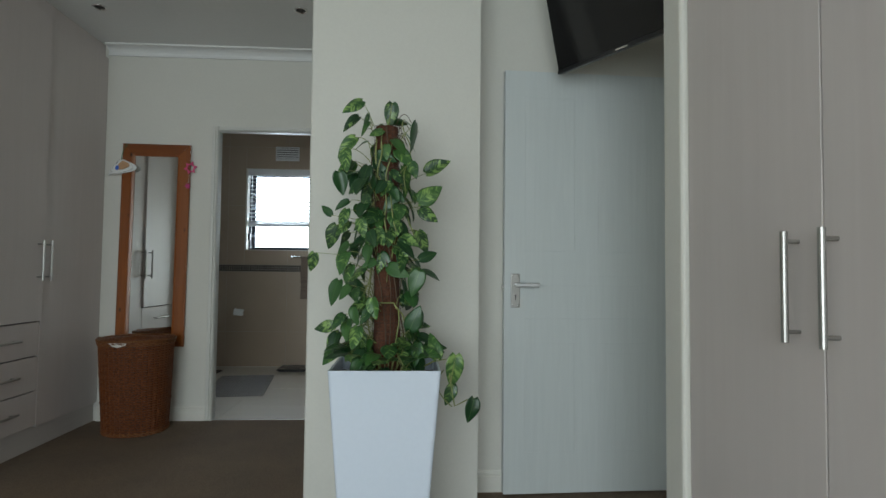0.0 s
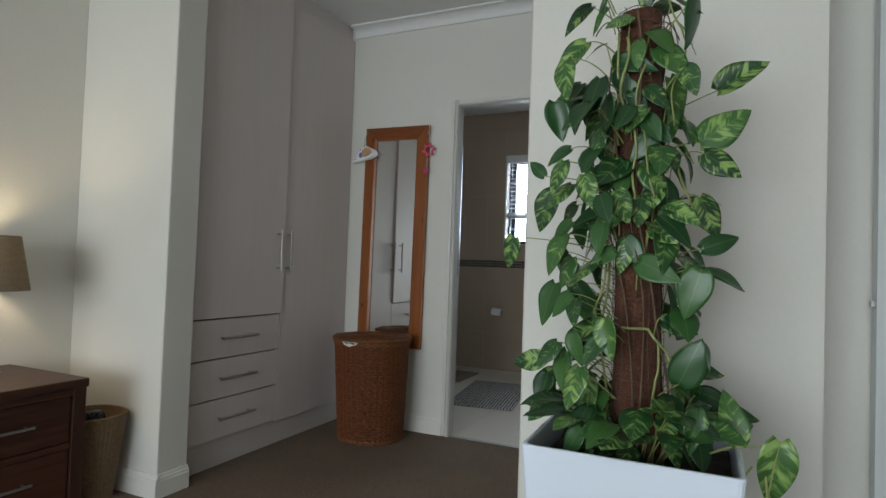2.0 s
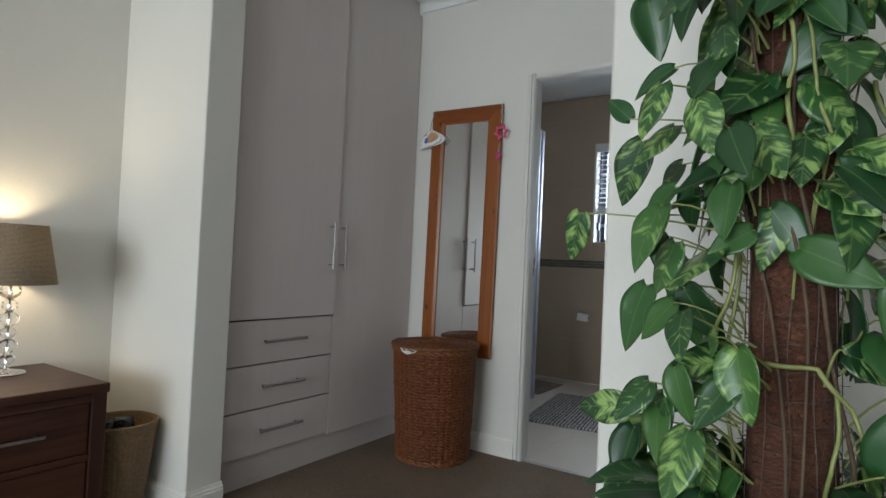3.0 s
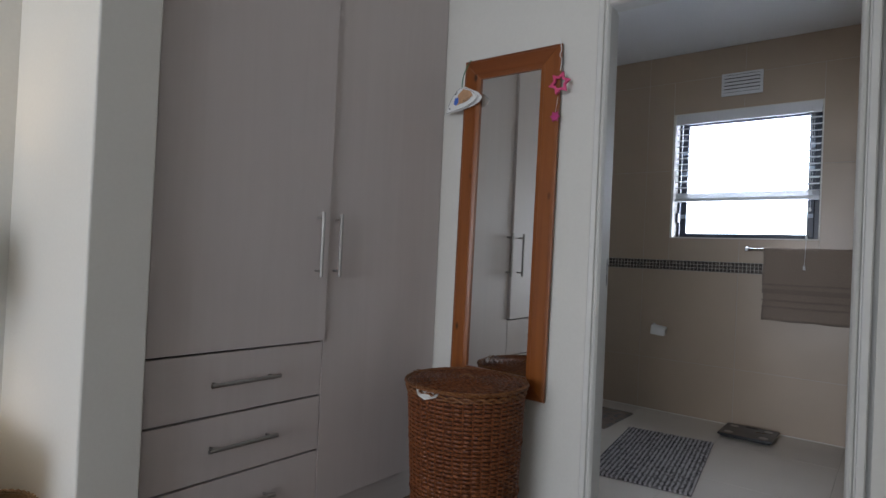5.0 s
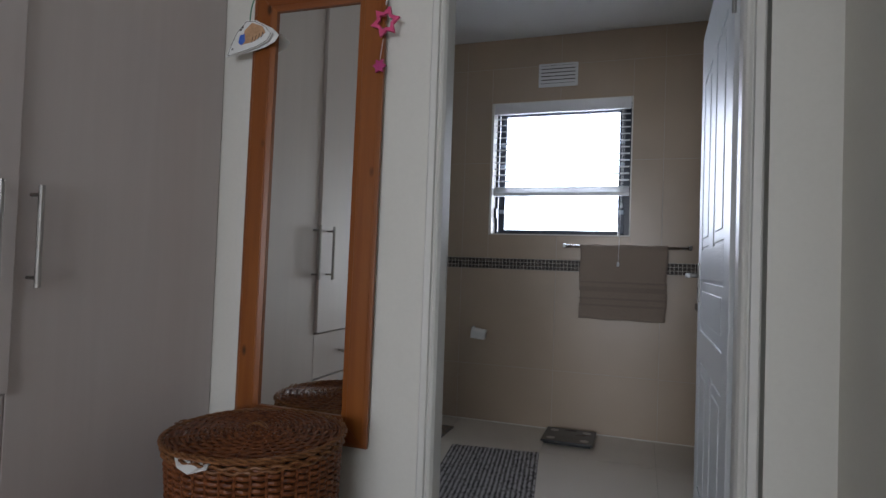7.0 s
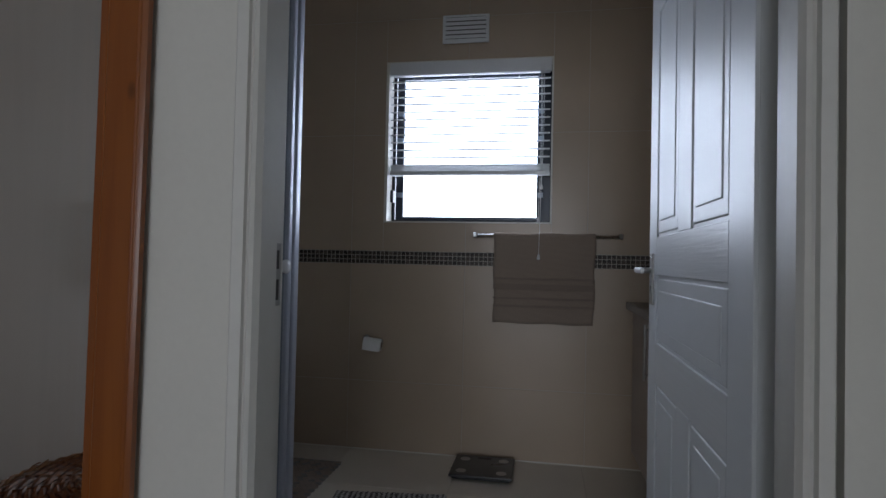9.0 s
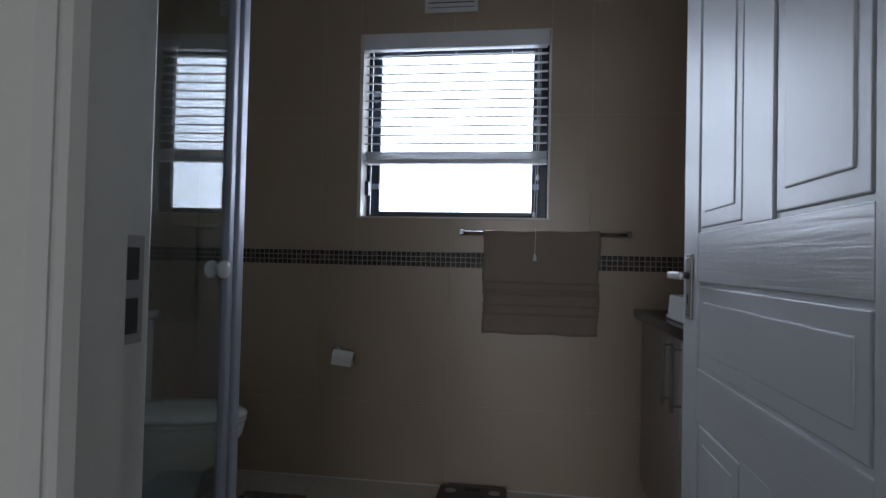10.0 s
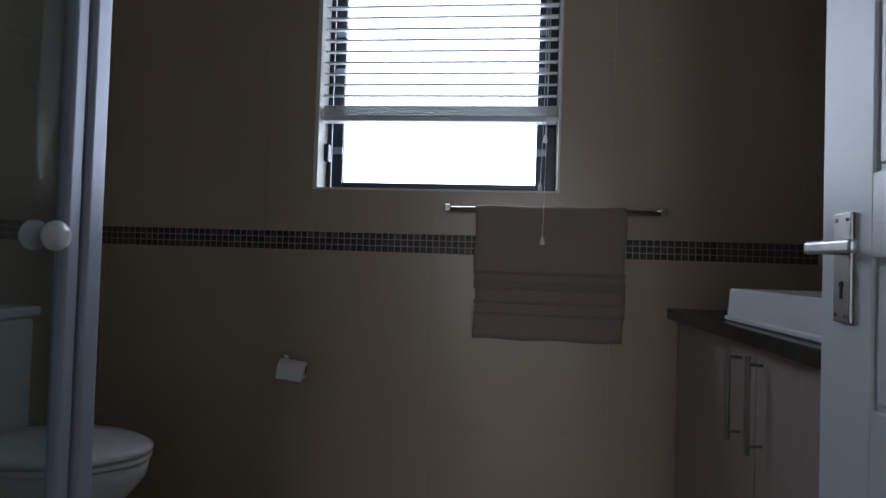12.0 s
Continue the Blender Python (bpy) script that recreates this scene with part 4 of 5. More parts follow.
def table_lamp():
    l = thing("table_lamp", (-2.975, 3.765, 0.55), "lit table lamp with burlap shade and stacked crystal stem", "lamp")
    part("base", lathe([(0.062, 0.0), (0.064, 0.004), (0.058, 0.009), (0.02, 0.016), (0.009, 0.02), (0.009, 0.03)], 40), CHROME, l, "polished chrome foot", smooth=True)
    part("rod", rod((0, 0, 0.02), (0, 0, 0.36), 0.0035, 10), CHROME, l)
    z = 0.032
    for r in (0.026, 0.034, 0.026, 0.034, 0.027, 0.036):
        b = bmesh.new()
        bmesh.ops.create_icosphere(b, subdivisions=2, radius=r, matrix=Matrix.Translation((0, 0, z + r * 0.8)) @ Matrix.Diagonal((1, 1, 0.8, 1)))
        part("crystal_ball", b, CRYSTAL, l, "faceted clear crystal ball")
        z += 1.6 * r
        part("collar", lathe([(0.012, z - 0.002), (0.014, z + 0.001), (0.012, z + 0.004)], 20), CHROME, l)
        z += 0.002
    part("top_plate", lathe([(0.038, z), (0.04, z + 0.002), (0.01, z + 0.006), (0.008, z + 0.03)], 28), CHROME, l, smooth=True)
    b = bmesh.new()
    z0, z1 = 0.335, 0.555
    prof = [(0.146, z0), (0.106, z1)]
    sides = 48
    rings = []
    for r, zz in ((0.147, z0), (0.107, z1), (0.1045, z1), (0.1445, z0)):
        rings.append([b.verts.new((r * math.cos(2 * math.pi * k / sides), r * math.sin(2 * math.pi * k / sides), zz)) for k in range(sides)])
    for r0, r1 in zip(rings, rings[1:] + rings[:1]):
        for k in range(sides):
            b.faces.new((r0[k], r0[(k + 1) % sides], r1[(k + 1) % sides], r1[k]))
    part("shade", b, BURLAP, l, "coarse brown burlap shade", smooth=False)
    part("bulb_holder", rod((0, 0, 0.345), (0, 0, 0.39), 0.014, 14), BLIND, l)
    glow = Mat("warm_bulb", (1, 0.9, 0.7), 0.5)
    glow.b.inputs["Emission Color"].default_value = (1.0, 0.78, 0.50, 1)
    glow.b.inputs["Emission Strength"].default_value = 30
    b = bmesh.new()
    bmesh.ops.create_uvsphere(b, u_segments=20, v_segments=12, radius=0.028, matrix=Matrix.Translation((0, 0, 0.42)))
    bulb = part("bulb", b, glow.m, l, "glowing warm bulb", smooth=True)
    for k in range(3):
        a = 2 * math.pi * k / 3
        part("shade_arm", rod((0, 0, z1 - 0.012), (0.105 * math.cos(a), 0.105 * math.sin(a), z1 - 0.008), 0.0015, 6), CHROME, l)
    lamp = new("bedside_lamp_light", bpy.data.lights.new("bedside_lamp_light", "POINT"))
    lamp.data.energy, lamp.data.color, lamp.data.shadow_soft_size = 4.0, (1.0, 0.80, 0.52), 0.035
    lamp.location = (-2.975, 3.765, 0.55 + 0.47)


table_lamp()


def waste_basket():
    w = thing("waste_basket", (-2.745, 4.070, 0), "straw-coloured woven waste basket with a black bag inside", "waste basket")
    H = 0.36
    part("inner_shell", lathe([(0.088, 0.006), (0.127, H - 0.004), (0.124, H - 0.004), (0.085, 0.012), (0.001, 0.012)], 32, squeeze=lambda a: squarish(a, 2.3)), STRAW, w)
    for b in woven_body(0.090, 0.090, 0.130, 0.130, H, 44, 40, 0.0028, 2.3):
        part("weave_strand", b, STRAW, w)
    for off in (0.0, 0.5):
        ring = []
        for k in range(96):
            a = 2 * math.pi * k / 96
            ph = a * 22 + off * 2 * math.pi
            ring.append((math.cos(a) * (0.131 * squarish(a, 2.3) + 0.003 * math.sin(ph)), math.sin(a) * (0.131 * squarish(a, 2.3) + 0.003 * math.sin(ph)), H + 0.003 * math.cos(ph)))
        part("rim", tube(ring, 0.0042, 6, closed=True), STRAW, w)
    b = bmesh.new()
    bmesh.ops.create_icosphere(b, subdivisions=4, radius=0.092, matrix=Matrix.Translation((0, 0, 0.25)))
    for v in b.verts:
        q = v.co * 26
        v.co.z += 0.045 * max(0.0, 1 - math.hypot(v.co.x + 0.01, v.co.y - 0.02) / 0.07) if v.co.z > 0.25 else 0
        v.co += v.normal * (abs(noise.noise(q)) * 0.05 - 0.012)
        v.co.z = min(v.co.z, H + 0.01)
    bag = thing("black_bag", (-2.745, 4.070, 0), "crumpled glossy black plastic bag in the waste basket", "bag")
    part("crumpled_bag", b, BLACKPLASTIC, bag)


waste_basket()

# ---- television on its bracket ----
tv = thing("television", (0.275, 4.10, 1.965), "black wall-mounted flat television tilted down above the door", "television")
tv.matrix_basis = pose(0.27, 4.12, 1.968, 0, 0, -60) @ pose(0, 0, 0, 14, 0, 0)
part("screen", box(0.008, 0.722, -0.004, -0.0005, 0.016, 0.42, 0.001), SCREEN, tv, "glossy black screen")
part("casing", box(0, 0.73, 0, 0.03, 0, 0.43, 0.004, 3), BLACKPLASTIC, tv)
part("bezel", box(0, 0.73, -0.006, -0.0002, 0, 0.0155, 0.002), BLACKPLASTIC, tv)
part("maker_badge", box(0.335, 0.395, -0.0075, -0.0062, 0.004, 0.010), CHROME, tv, "tiny silver badge")
part("back_box", box(0.2, 0.53, 0.031, 0.06, 0.09, 0.33, 0.006), BLACKPLASTIC, tv)
part("bracket_arm", box(0.35, 0.39, 0.06, 0.62, 0.18, 0.22, 0.004), BLACKPLASTIC, tv)

# ---- ceiling lights ----
dl = thing("downlight", (-2.31, 5.075, 2.642), "small recessed chrome ceiling downlight, switched off", "ceiling light", group="ceiling downlights")
part("trim_ring", lathe([(0.042, 0.001), (0.042, -0.004), (0.036, -0.008), (0.030, -0.006), (0.030, 0.001)], 32), CHROME, dl, smooth=True)
part("lamp_face", lathe([(0.029, -0.0005), (0.029, -0.003), (0.012, -0.0035)], 24), GAP, dl)
copy_thing(dl, pose(-1.092, 5.025, 2.642))


# ---- planter ----
def planter():
    P = thing("plant_pot", (-0.487, 3.686, 0), "tall glossy white tapered square planter beside the wall end", "plant pot")
    H, a, c, t = 0.712, 0.192, 0.138, 0.008
    b = bmesh.new()

    def ring(h, z, rad=0.012):
        out = []
        for qx, qy in ((1, 1), (-1, 1), (-1, -1), (1, -1)):
            a0 = math.atan2(qy, qx) - math.pi / 4
            for k in range(4):
                ang = a0 + k / 3 * math.pi / 2
                out.append(b.verts.new((qx * (h - rad) + rad * math.cos(ang), qy * (h - rad) + rad * math.sin(ang), z)))
        return out
    rings = [ring(c, 0.0), ring(c + 0.001, 0.004), ring(a - 0.001, H - 0.012), ring(a, H - 0.003), ring(a - 0.002, H), ring(a - t, H), ring(a - t - 0.002, H - 0.004), ring(a - t - 0.006, 0.60), ]
    for r0, r1 in zip(rings, rings[1:]):
        for k in range(16):
            b.faces.new((r0[k], r0[(k + 1) % 16], r1[(k + 1) % 16], r1[k]))
    b.faces.new(rings[0][::-1])
    bmesh.ops.recalc_face_normals(b, faces=b.faces)
    part("pot_body", b, POT, P)
    s = bmesh.new()
    bmesh.ops.create_grid(s, x_segments=24, y_segments=24, size=a - t - 0.006)
    for v in s.verts:
        v.co.z = 0.655 + 0.012 * noise.noise(v.co * 18)
    bmesh.ops.solidify(s, geom=s.faces[:], thickness=0.01)
    part("soil", s, SOIL, P, "dark potting soil")


planter()


def leaf_bm(width, droop, cup, seed):
    """A heart-shaped leaf of length 1 along x, its stalk end at the origin."""
    r = random.Random(seed)
    b = bmesh.new()
    N, M = 12, 4
    rows = []
    skew = r.uniform(-0.05, 0.05)
    for i in range(N + 1):
        t = i / N
        w = width * (math.sin(math.pi * min(1.0, t * 0.97 + 0.03) ** 0.72) ** 0.78) * (1.02 - 0.22 * t)
        if i == N:
            w = 0.0
        back = 0.08 * max(0.0, 1 - t / 0.30)
        row = []
        for j in range(-M, M + 1):
            v = j / M
            y = w * v * (1 + skew * v)
            x = t - back * abs(v) ** 1.3
            z = -droop * t * t + cup * (y * y) * 3.0 + 0.012 * math.sin(9 * t + 3 * v + seed) * abs(v)
            row.append(b.verts.new((x, y, z)))
        rows.append(row)
    for r0, r1 in zip(rows, rows[1:]):
        for k in range(2 * M):
            b.faces.new((r0[k], r1[k], r1[k + 1], r0[k + 1]))
    bmesh.ops.remove_doubles(b, verts=b.verts, dist=1e-5)
    bmesh.ops.solidify(b, geom=b.faces[:], thickness=0.006)
    return b


def plant():
    rnd = random.Random(11)
    cx, cy = -0.487, 3.686
    p = thing("climbing_pothos", (cx, cy, 0.66), "tall climbing pothos with glossy marbled green leaves on a coir pole", "plant")
    z0 = 0.66
    # the pole leans a little to the west and is wrapped in wire mesh
    lean = Vector((-0.012, 0.004, 0.93))

    def on_pole(z):
        return lean * (z / 0.93)
    b = bmesh.new()
    rings = []
    for i in range(40):
        c = on_pole(-0.04 + i * 0.97 / 39)
        ring = []
        for k in range(24):
            a = 2 * math.pi * k / 24
            rr = 0.050 - 0.008 * i / 39 + 0.004 * noise.noise(Vector((math.cos(a) * 2, math.sin(a) * 2, i * 0.35)))
            ring.append(b.verts.new((c.x + rr * math.cos(a), c.y + rr * math.sin(a), c.z)))
        rings.append(ring)
    for r0, r1 in zip(rings, rings[1:]):
        for k in range(24):
            b.faces.new((r0[k], r0[(k + 1) % 24], r1[(k + 1) % 24], r1[k]))
    b.faces.new(rings[-1])
    pole = part("coir_pole", b, COIR, p, "brown coir pole wrapped in wire mesh", smooth=True)
    for k in range(12):
        a = 2 * math.pi * k / 12
        part("wire", tube([(on_pole(z).x + (0.0535 - 0.008 * z) * math.cos(a + 0.05 * math.sin(z * 30 + k)), on_pole(z).y + (0.0535 - 0.008 * z) * math.sin(a + 0.05 * math.sin(z * 30 + k)), z) for z in np.linspace(0.0, 0.935, 30)], 0.0008, 4), WIRE, pole)
    for i in range(30):
        z = 0.01 + i * 0.0318
        c, rr = on_pole(z), 0.0537 - 0.008 * z
        part("wire", tube([(c.x + rr * math.cos(2 * math.pi * k / 24), c.y + rr * math.sin(2 * math.pi * k / 24), z + 0.002 * math.sin(k * 1.3 + i)) for k in range(24)], 0.0008, 4, closed=True), WIRE, pole)
    fib = bmesh.new()
    for _ in range(900):
        z, a = rnd.uniform(0, 0.94), rnd.uniform(0, 6.283)
        c, rr = on_pole(z), 0.049 - 0.007 * z
        q = Vector((c.x + rr * math.cos(a), c.y + rr * math.sin(a), z))
        d = Vector((math.cos(a) * rnd.uniform(0.3, 1), math.sin(a) * rnd.uniform(0.3, 1), rnd.uniform(-0.6, 0.6))).normalized() * rnd.uniform(0.006, 0.016)
        s = Vector((-math.sin(a), math.cos(a), rnd.uniform(-1, 1))).normalized() * 0.0007
        u = Vector((rnd.uniform(-1, 1), rnd.uniform(-1, 1), rnd.uniform(-1, 1))) * 0.005
        v = [fib.verts.new(w) for w in (q - s, q + s, q + d + u + s * 0.4, q + d + u - s * 0.4)]
        fib.faces.new(v)
    part("coir_fibre", fib, WIRE, pole)["kind"] = "stuff"

    # vines up the pole
    for k in range(7):
        a0, dr = rnd.uniform(0, 6.283), rnd.choice((-1, 1)) * rnd.uniform(0.5, 1.6)
        top = rnd.uniform(0.6, 0.95)
        pts = []
        for i in range(26):
            z = -0.02 + top * i / 25
            a = a0 + dr * z + 0.25 * math.sin(z * 9 + k)
            rr = 0.058 + 0.016 * math.sin(z * 11 + k * 2) ** 2
            c = on_pole(z)
            pts.append((c.x + rr * math.cos(a), c.y + rr * math.sin(a), z))
        part("vine", tube(pts, 0.0026 if k < 4 else 0.0020, 7), STEM if k % 3 == 1 else DRYSTEM, p, smooth=True)
    for line, rad in ((((-0.03, 0.86), (-0.035, 0.74), (-0.005, 0.62), (-0.012, 0.50)), 0.0028), (((0.005, 0.80), (-0.01, 0.70), (0.02, 0.60), (0.028, 0.52)), 0.0022),
                      (((0.075, 0.60), (0.09, 0.52), (0.065, 0.46), (0.05, 0.40)), 0.0026), (((-0.02, 0.275), (0.03, 0.275), (0.055, 0.235), (0.065, 0.18)), 0.0028),
                      (((0.045, 0.25), (0.035, 0.18), (0.04, 0.10), (0.06, 0.04)), 0.0024), (((-0.06, 0.40), (-0.085, 0.30), (-0.09, 0.22), (-0.12, 0.16)), 0.0024),
                      (((0.05, 0.93), (0.075, 0.85), (0.062, 0.76), (0.055, 0.66)), 0.0020)):
        pts = []
        for (xa, za), (xb, zb) in zip(line, line[1:]):
            for i in range(6):
                u = i / 6
                pts.append((xa + (xb - xa) * u + 0.006 * math.sin((za + (zb - za) * u) * 40), -0.066 - 0.012 * math.sin(za * 25 + u * 3) ** 2 + 1.6 * max(0.0, abs(xa) - 0.05), za + (zb - za) * u))
        part("vine", tube(pts, rad, 7), STEM, p, smooth=True)
    for k in range(9):
        a, z = rnd.uniform(0, 6.283), rnd.uniform(0.86, 0.94)
        c = on_pole(z)
        q = c + Vector((math.cos(a), math.sin(a), 0)) * 0.045
        e = q + Vector((math.cos(a + 1) * 0.06, math.sin(a + 1) * 0.06, rnd.uniform(-0.02, 0.05)))
        part("dry_tendril", tube(bow(q, e, (0, 0, rnd.uniform(0.01, 0.04))), 0.0013, 5), DRYSTEM, p, "dry brown tendril")

    kinds = [leaf_bm(w, d, c, s) for w, d, c, s in ((0.335, 0.16, 0.10, 1), (0.31, 0.24, 0.20, 2), (0.355, 0.14, -0.12, 3), (0.28, 0.30, 0.35, 4), (0.325, 0.10, 0.5, 5))]
    meshes = []
    for bmk in kinds:
        src = bpy.data.meshes.new("leaf")
        bmk.to_mesh(src)
        bmk.free()
        for q in src.polygons:
            q.use_smooth = True
        for mt in (LEAF_GREEN, LEAF_MID, LEAF_LIGHT):
            me = src.copy()
            me.materials.append(mt)
            meshes.append(me)

    def leaf(base, tip, normal, kind=None, tone=None, stalk=True, root=None):
        base, tip = Vector(base), Vector(tip)
        x = tip - base
        size = x.length
        x.normalize()
        n = Vector(normal)
        n = (n - x * n.dot(x)).normalized()
        y = n.cross(x)
        k = rnd.randrange(5) if kind is None else kind
        tone = rnd.choices((0, 1, 2), (6, 4, 2.4))[0] if tone is None else tone
        for q in (base, tip):
            if q.z < 0.085 and max(abs(q.x), abs(q.y)) > 0.155 and root is None and not stalk == "outer":
                return
        ob = new("leaf", meshes[k * 3 + tone])
        ob.parent = p
        ob.matrix_basis = Matrix.Translation(base) @ Matrix((x, y, n)).transposed().to_4x4() @ Matrix.Scale(size, 4)
        if stalk:
            if root is None:
                z = max(0.0, min(0.93, base.z - rnd.uniform(0.01, 0.07)))
                side = Vector((base.x, base.y, 0))
                root = on_pole(z) + side.normalized() * min(0.055, side.length)
            part("petiole", tube(bow(root, base, (0, 0, rnd.uniform(0.0, 0.02)), 6), [0.0017, 0.0016, 0.0015, 0.0014, 0.0013, 0.0012, 0.0012], 5), STEM, p)

    def at(px, pz, depth):
        k = (3.686 + depth - 1.527) / 2.159
        return Vector(((px + 0.094) * k - 0.094, depth, (pz + z0 - 1.043) * k + 1.043 - z0))

    # outer leaves: stalk end (x, z), tip (x, z), in centimetres from the pole's foot
    left = [(-10, 103, -17.5, 99), (-12, 97, -18, 92.5), (-13, 89, -20, 82.5), (-19, 76, -17, 67), (-21.5, 59.5, -25.5, 63.5), (-27, 45.5, -29, 38.5),
            (-19.5, 56, -23, 47), (-18.5, 35.5, -22, 26.5), (-19, 19, -27, 17.5), (-17.5, 12, -24.5, 4.5)]
    right = [(1, 102.5, 0, 93), (10, 95, 9.5, 84), (13.5, 76, 22.5, 81.5), (8.5, 80, 11, 74), (11, 65, 20, 71.5), (12, 62.5, 19, 58), (11, 54, 15, 46),
             (12, 43.5, 19, 46.5), (12.5, 39.5, 9.5, 29.5), (9, 17, 13, 26), (19, 6.5, 16.5, 16.5)]
    hang = [(26, 8, 25, -5), (33, -8, 31, -17.5), (25, -3, 22.5, -11)]
    tones = {0: 2, 2: 2, 5: 2, 8: 2}
    for i, (a, c, d, e) in enumerate(left):
        dep = rnd.uniform(-0.06, 0.04) if i not in (5,) else -0.03
        leaf(at(a / 100, c / 100, dep), at(d / 100, e / 100, dep + rnd.uniform(-0.03, 0.01)), (rnd.uniform(-0.4, 0.1), -1, rnd.uniform(0.1, 0.7)), None, tones.get(i, 0 if i in (4, 7, 3) else 1), "outer")
    for i, (a, c, d, e) in enumerate(right):
        dep = rnd.uniform(-0.10, 0.05)
        leaf(at(a / 100, c / 100, dep), at(d / 100, e / 100, dep + rnd.uniform(-0.03, 0.02)), (rnd.uniform(-0.1, 0.4) if i != 1 else 3.5, -1, rnd.uniform(0.1, 0.7)), None, 2 if i in (2, 4, 5, 6) else rnd.choice((0, 0, 1)), "outer")
    trail = [Vector((0.10, -0.02, 0.02)), Vector((0.17, -0.03, 0.06)), Vector((0.225, -0.03, 0.07)), Vector((0.235, -0.04, -0.02)), Vector((0.25, -0.04, -0.10)), Vector((0.30, -0.04, -0.075))]
    part("vine", tube(trail, 0.0028, 7), STEM, p, smooth=True)
    part("vine", tube(bow((0.21, -0.03, 0.03), (0.24, -0.05, -0.10), (-0.035, 0, 0)), 0.0022, 6), STEM, p, smooth=True)
    for i, (a, c, d, e) in enumerate(hang):
        root = trail[(3, 5, 4)[i]]
        leaf(at(a / 100, c / 100, -0.04), at(d / 100, e / 100, -0.05), (0.1, -1, 0.2), (3, 1, 1)[i], (2, 0, 1)[i], True, root)

    # looser leaves towards the doorway side
    for k in range(44):
        z = 0.04 + 0.80 * (k + rnd.random()) / 44
        ang = rnd.uniform(2.6, 4.5)
        r = rnd.uniform(0.10, 0.20 - 0.05 * z)
        c = on_pole(z)
        out = Vector((math.cos(ang), math.sin(ang), 0))
        base = c + out * r + Vector((0, 0, rnd.uniform(0, 0.03)))
        d = (out * rnd.uniform(0.0, 0.5) + Vector((rnd.uniform(-0.4, 0.4), rnd.uniform(-0.4, 0.2), rnd.uniform(-1.2, -0.3)))).normalized()
        tip = base + d * rnd.uniform(0.060, 0.095)
        tip.z = max(tip.z, 0.02)
        leaf(base, tip, (-0.5, -1, rnd.uniform(0.1, 0.7)))

    # leaves lying over the front of the pole
    for k in range(26):
        z = 0.40 + 0.46 * (k + rnd.random()) / 26
        ang = rnd.uniform(4.1, 5.5)
        c = on_pole(z)
        out = Vector((math.cos(ang), math.sin(ang), 0))
        base = c + out * rnd.uniform(0.062, 0.085)
        d = Vector((rnd.uniform(-0.7, 0.7), rnd.uniform(-0.25, 0.0), rnd.uniform(-1.0, -0.2))).normalized()
        leaf(base, base + d * rnd.uniform(0.055, 0.090), (rnd.uniform(-0.4, 0.4), -1, rnd.uniform(0.1, 0.6)))

    # low leaves that fill the mouth of the pot
    for k in range(58):
        ang = 2 * math.pi * (k + rnd.random()) / 58
        r = rnd.uniform(0.07, 0.155)
        out = Vector((math.cos(ang), math.sin(ang), 0))
        base = out * r + Vector((0, 0, rnd.uniform(0.03, 0.15)))
        d = (out * rnd.uniform(0.4, 1.0) + Vector((rnd.uniform(-0.5, 0.5), rnd.uniform(-0.6, 0.1), rnd.uniform(-0.7, 0.5)))).normalized()
        tip = base + d * rnd.uniform(0.065, 0.10)
        if max(abs(tip.x), abs(tip.y)) > 0.15:
            tip.z = max(tip.z, 0.092)
            base.z = max(base.z, 0.09)
        if tip.y < 0.25:
            leaf(base, tip, (out.x * 0.4, -0.7, rnd.uniform(0.5, 1.2)), None, None, True, (out * 0.05 + Vector((0, 0, 0.0))))

    # the dense middle
    for k in range(200):
        z = -0.01 + 0.98 * ((k + rnd.random()) / 200) ** 1.12
        if (0.12 < z < 0.36 and rnd.random() < 0.6) or (z > 0.78 and rnd.random() < 0.55):
            continue
        ang = rnd.uniform(0, 6.283)
        if 0.10 < z < 0.46 and abs(ang - 4.7) < 0.9:
            ang += rnd.choice((-1, 1)) * 1.2
        wide = 0.135 - 0.06 * z if z > 0.12 else 0.165
        r = rnd.uniform(0.055, wide)
        c = on_pole(min(z, 0.93))
        out = Vector((math.cos(ang), math.sin(ang), 0))
        base = c + out * r
        base.z = z + rnd.uniform(0.0, 0.03)
        size = rnd.uniform(0.062, 0.106) * (1.0 if z < 0.8 else 0.8)
        if z < 0.1:
            size *= 0.95
        side = Vector((-out.y, out.x, 0)) * rnd.uniform(-0.8, 0.8)
        d = (out * rnd.uniform(0.15, 0.8) + side * 0.7 + Vector((0, 0, rnd.uniform(-1.1, 0.05)))).normalized()
        nrm = out * rnd.uniform(0.6, 1.2) + Vector((rnd.uniform(-0.3, 0.3), -0.35, rnd.uniform(0.3, 1.0)))
        tip = base + d * size
        tip.z = max(tip.z, 0.015)
        if 0 < base.y + 0.0 and max(base.y, tip.y) > 0.33:
            continue
        leaf(base, tip, nrm)


plant()

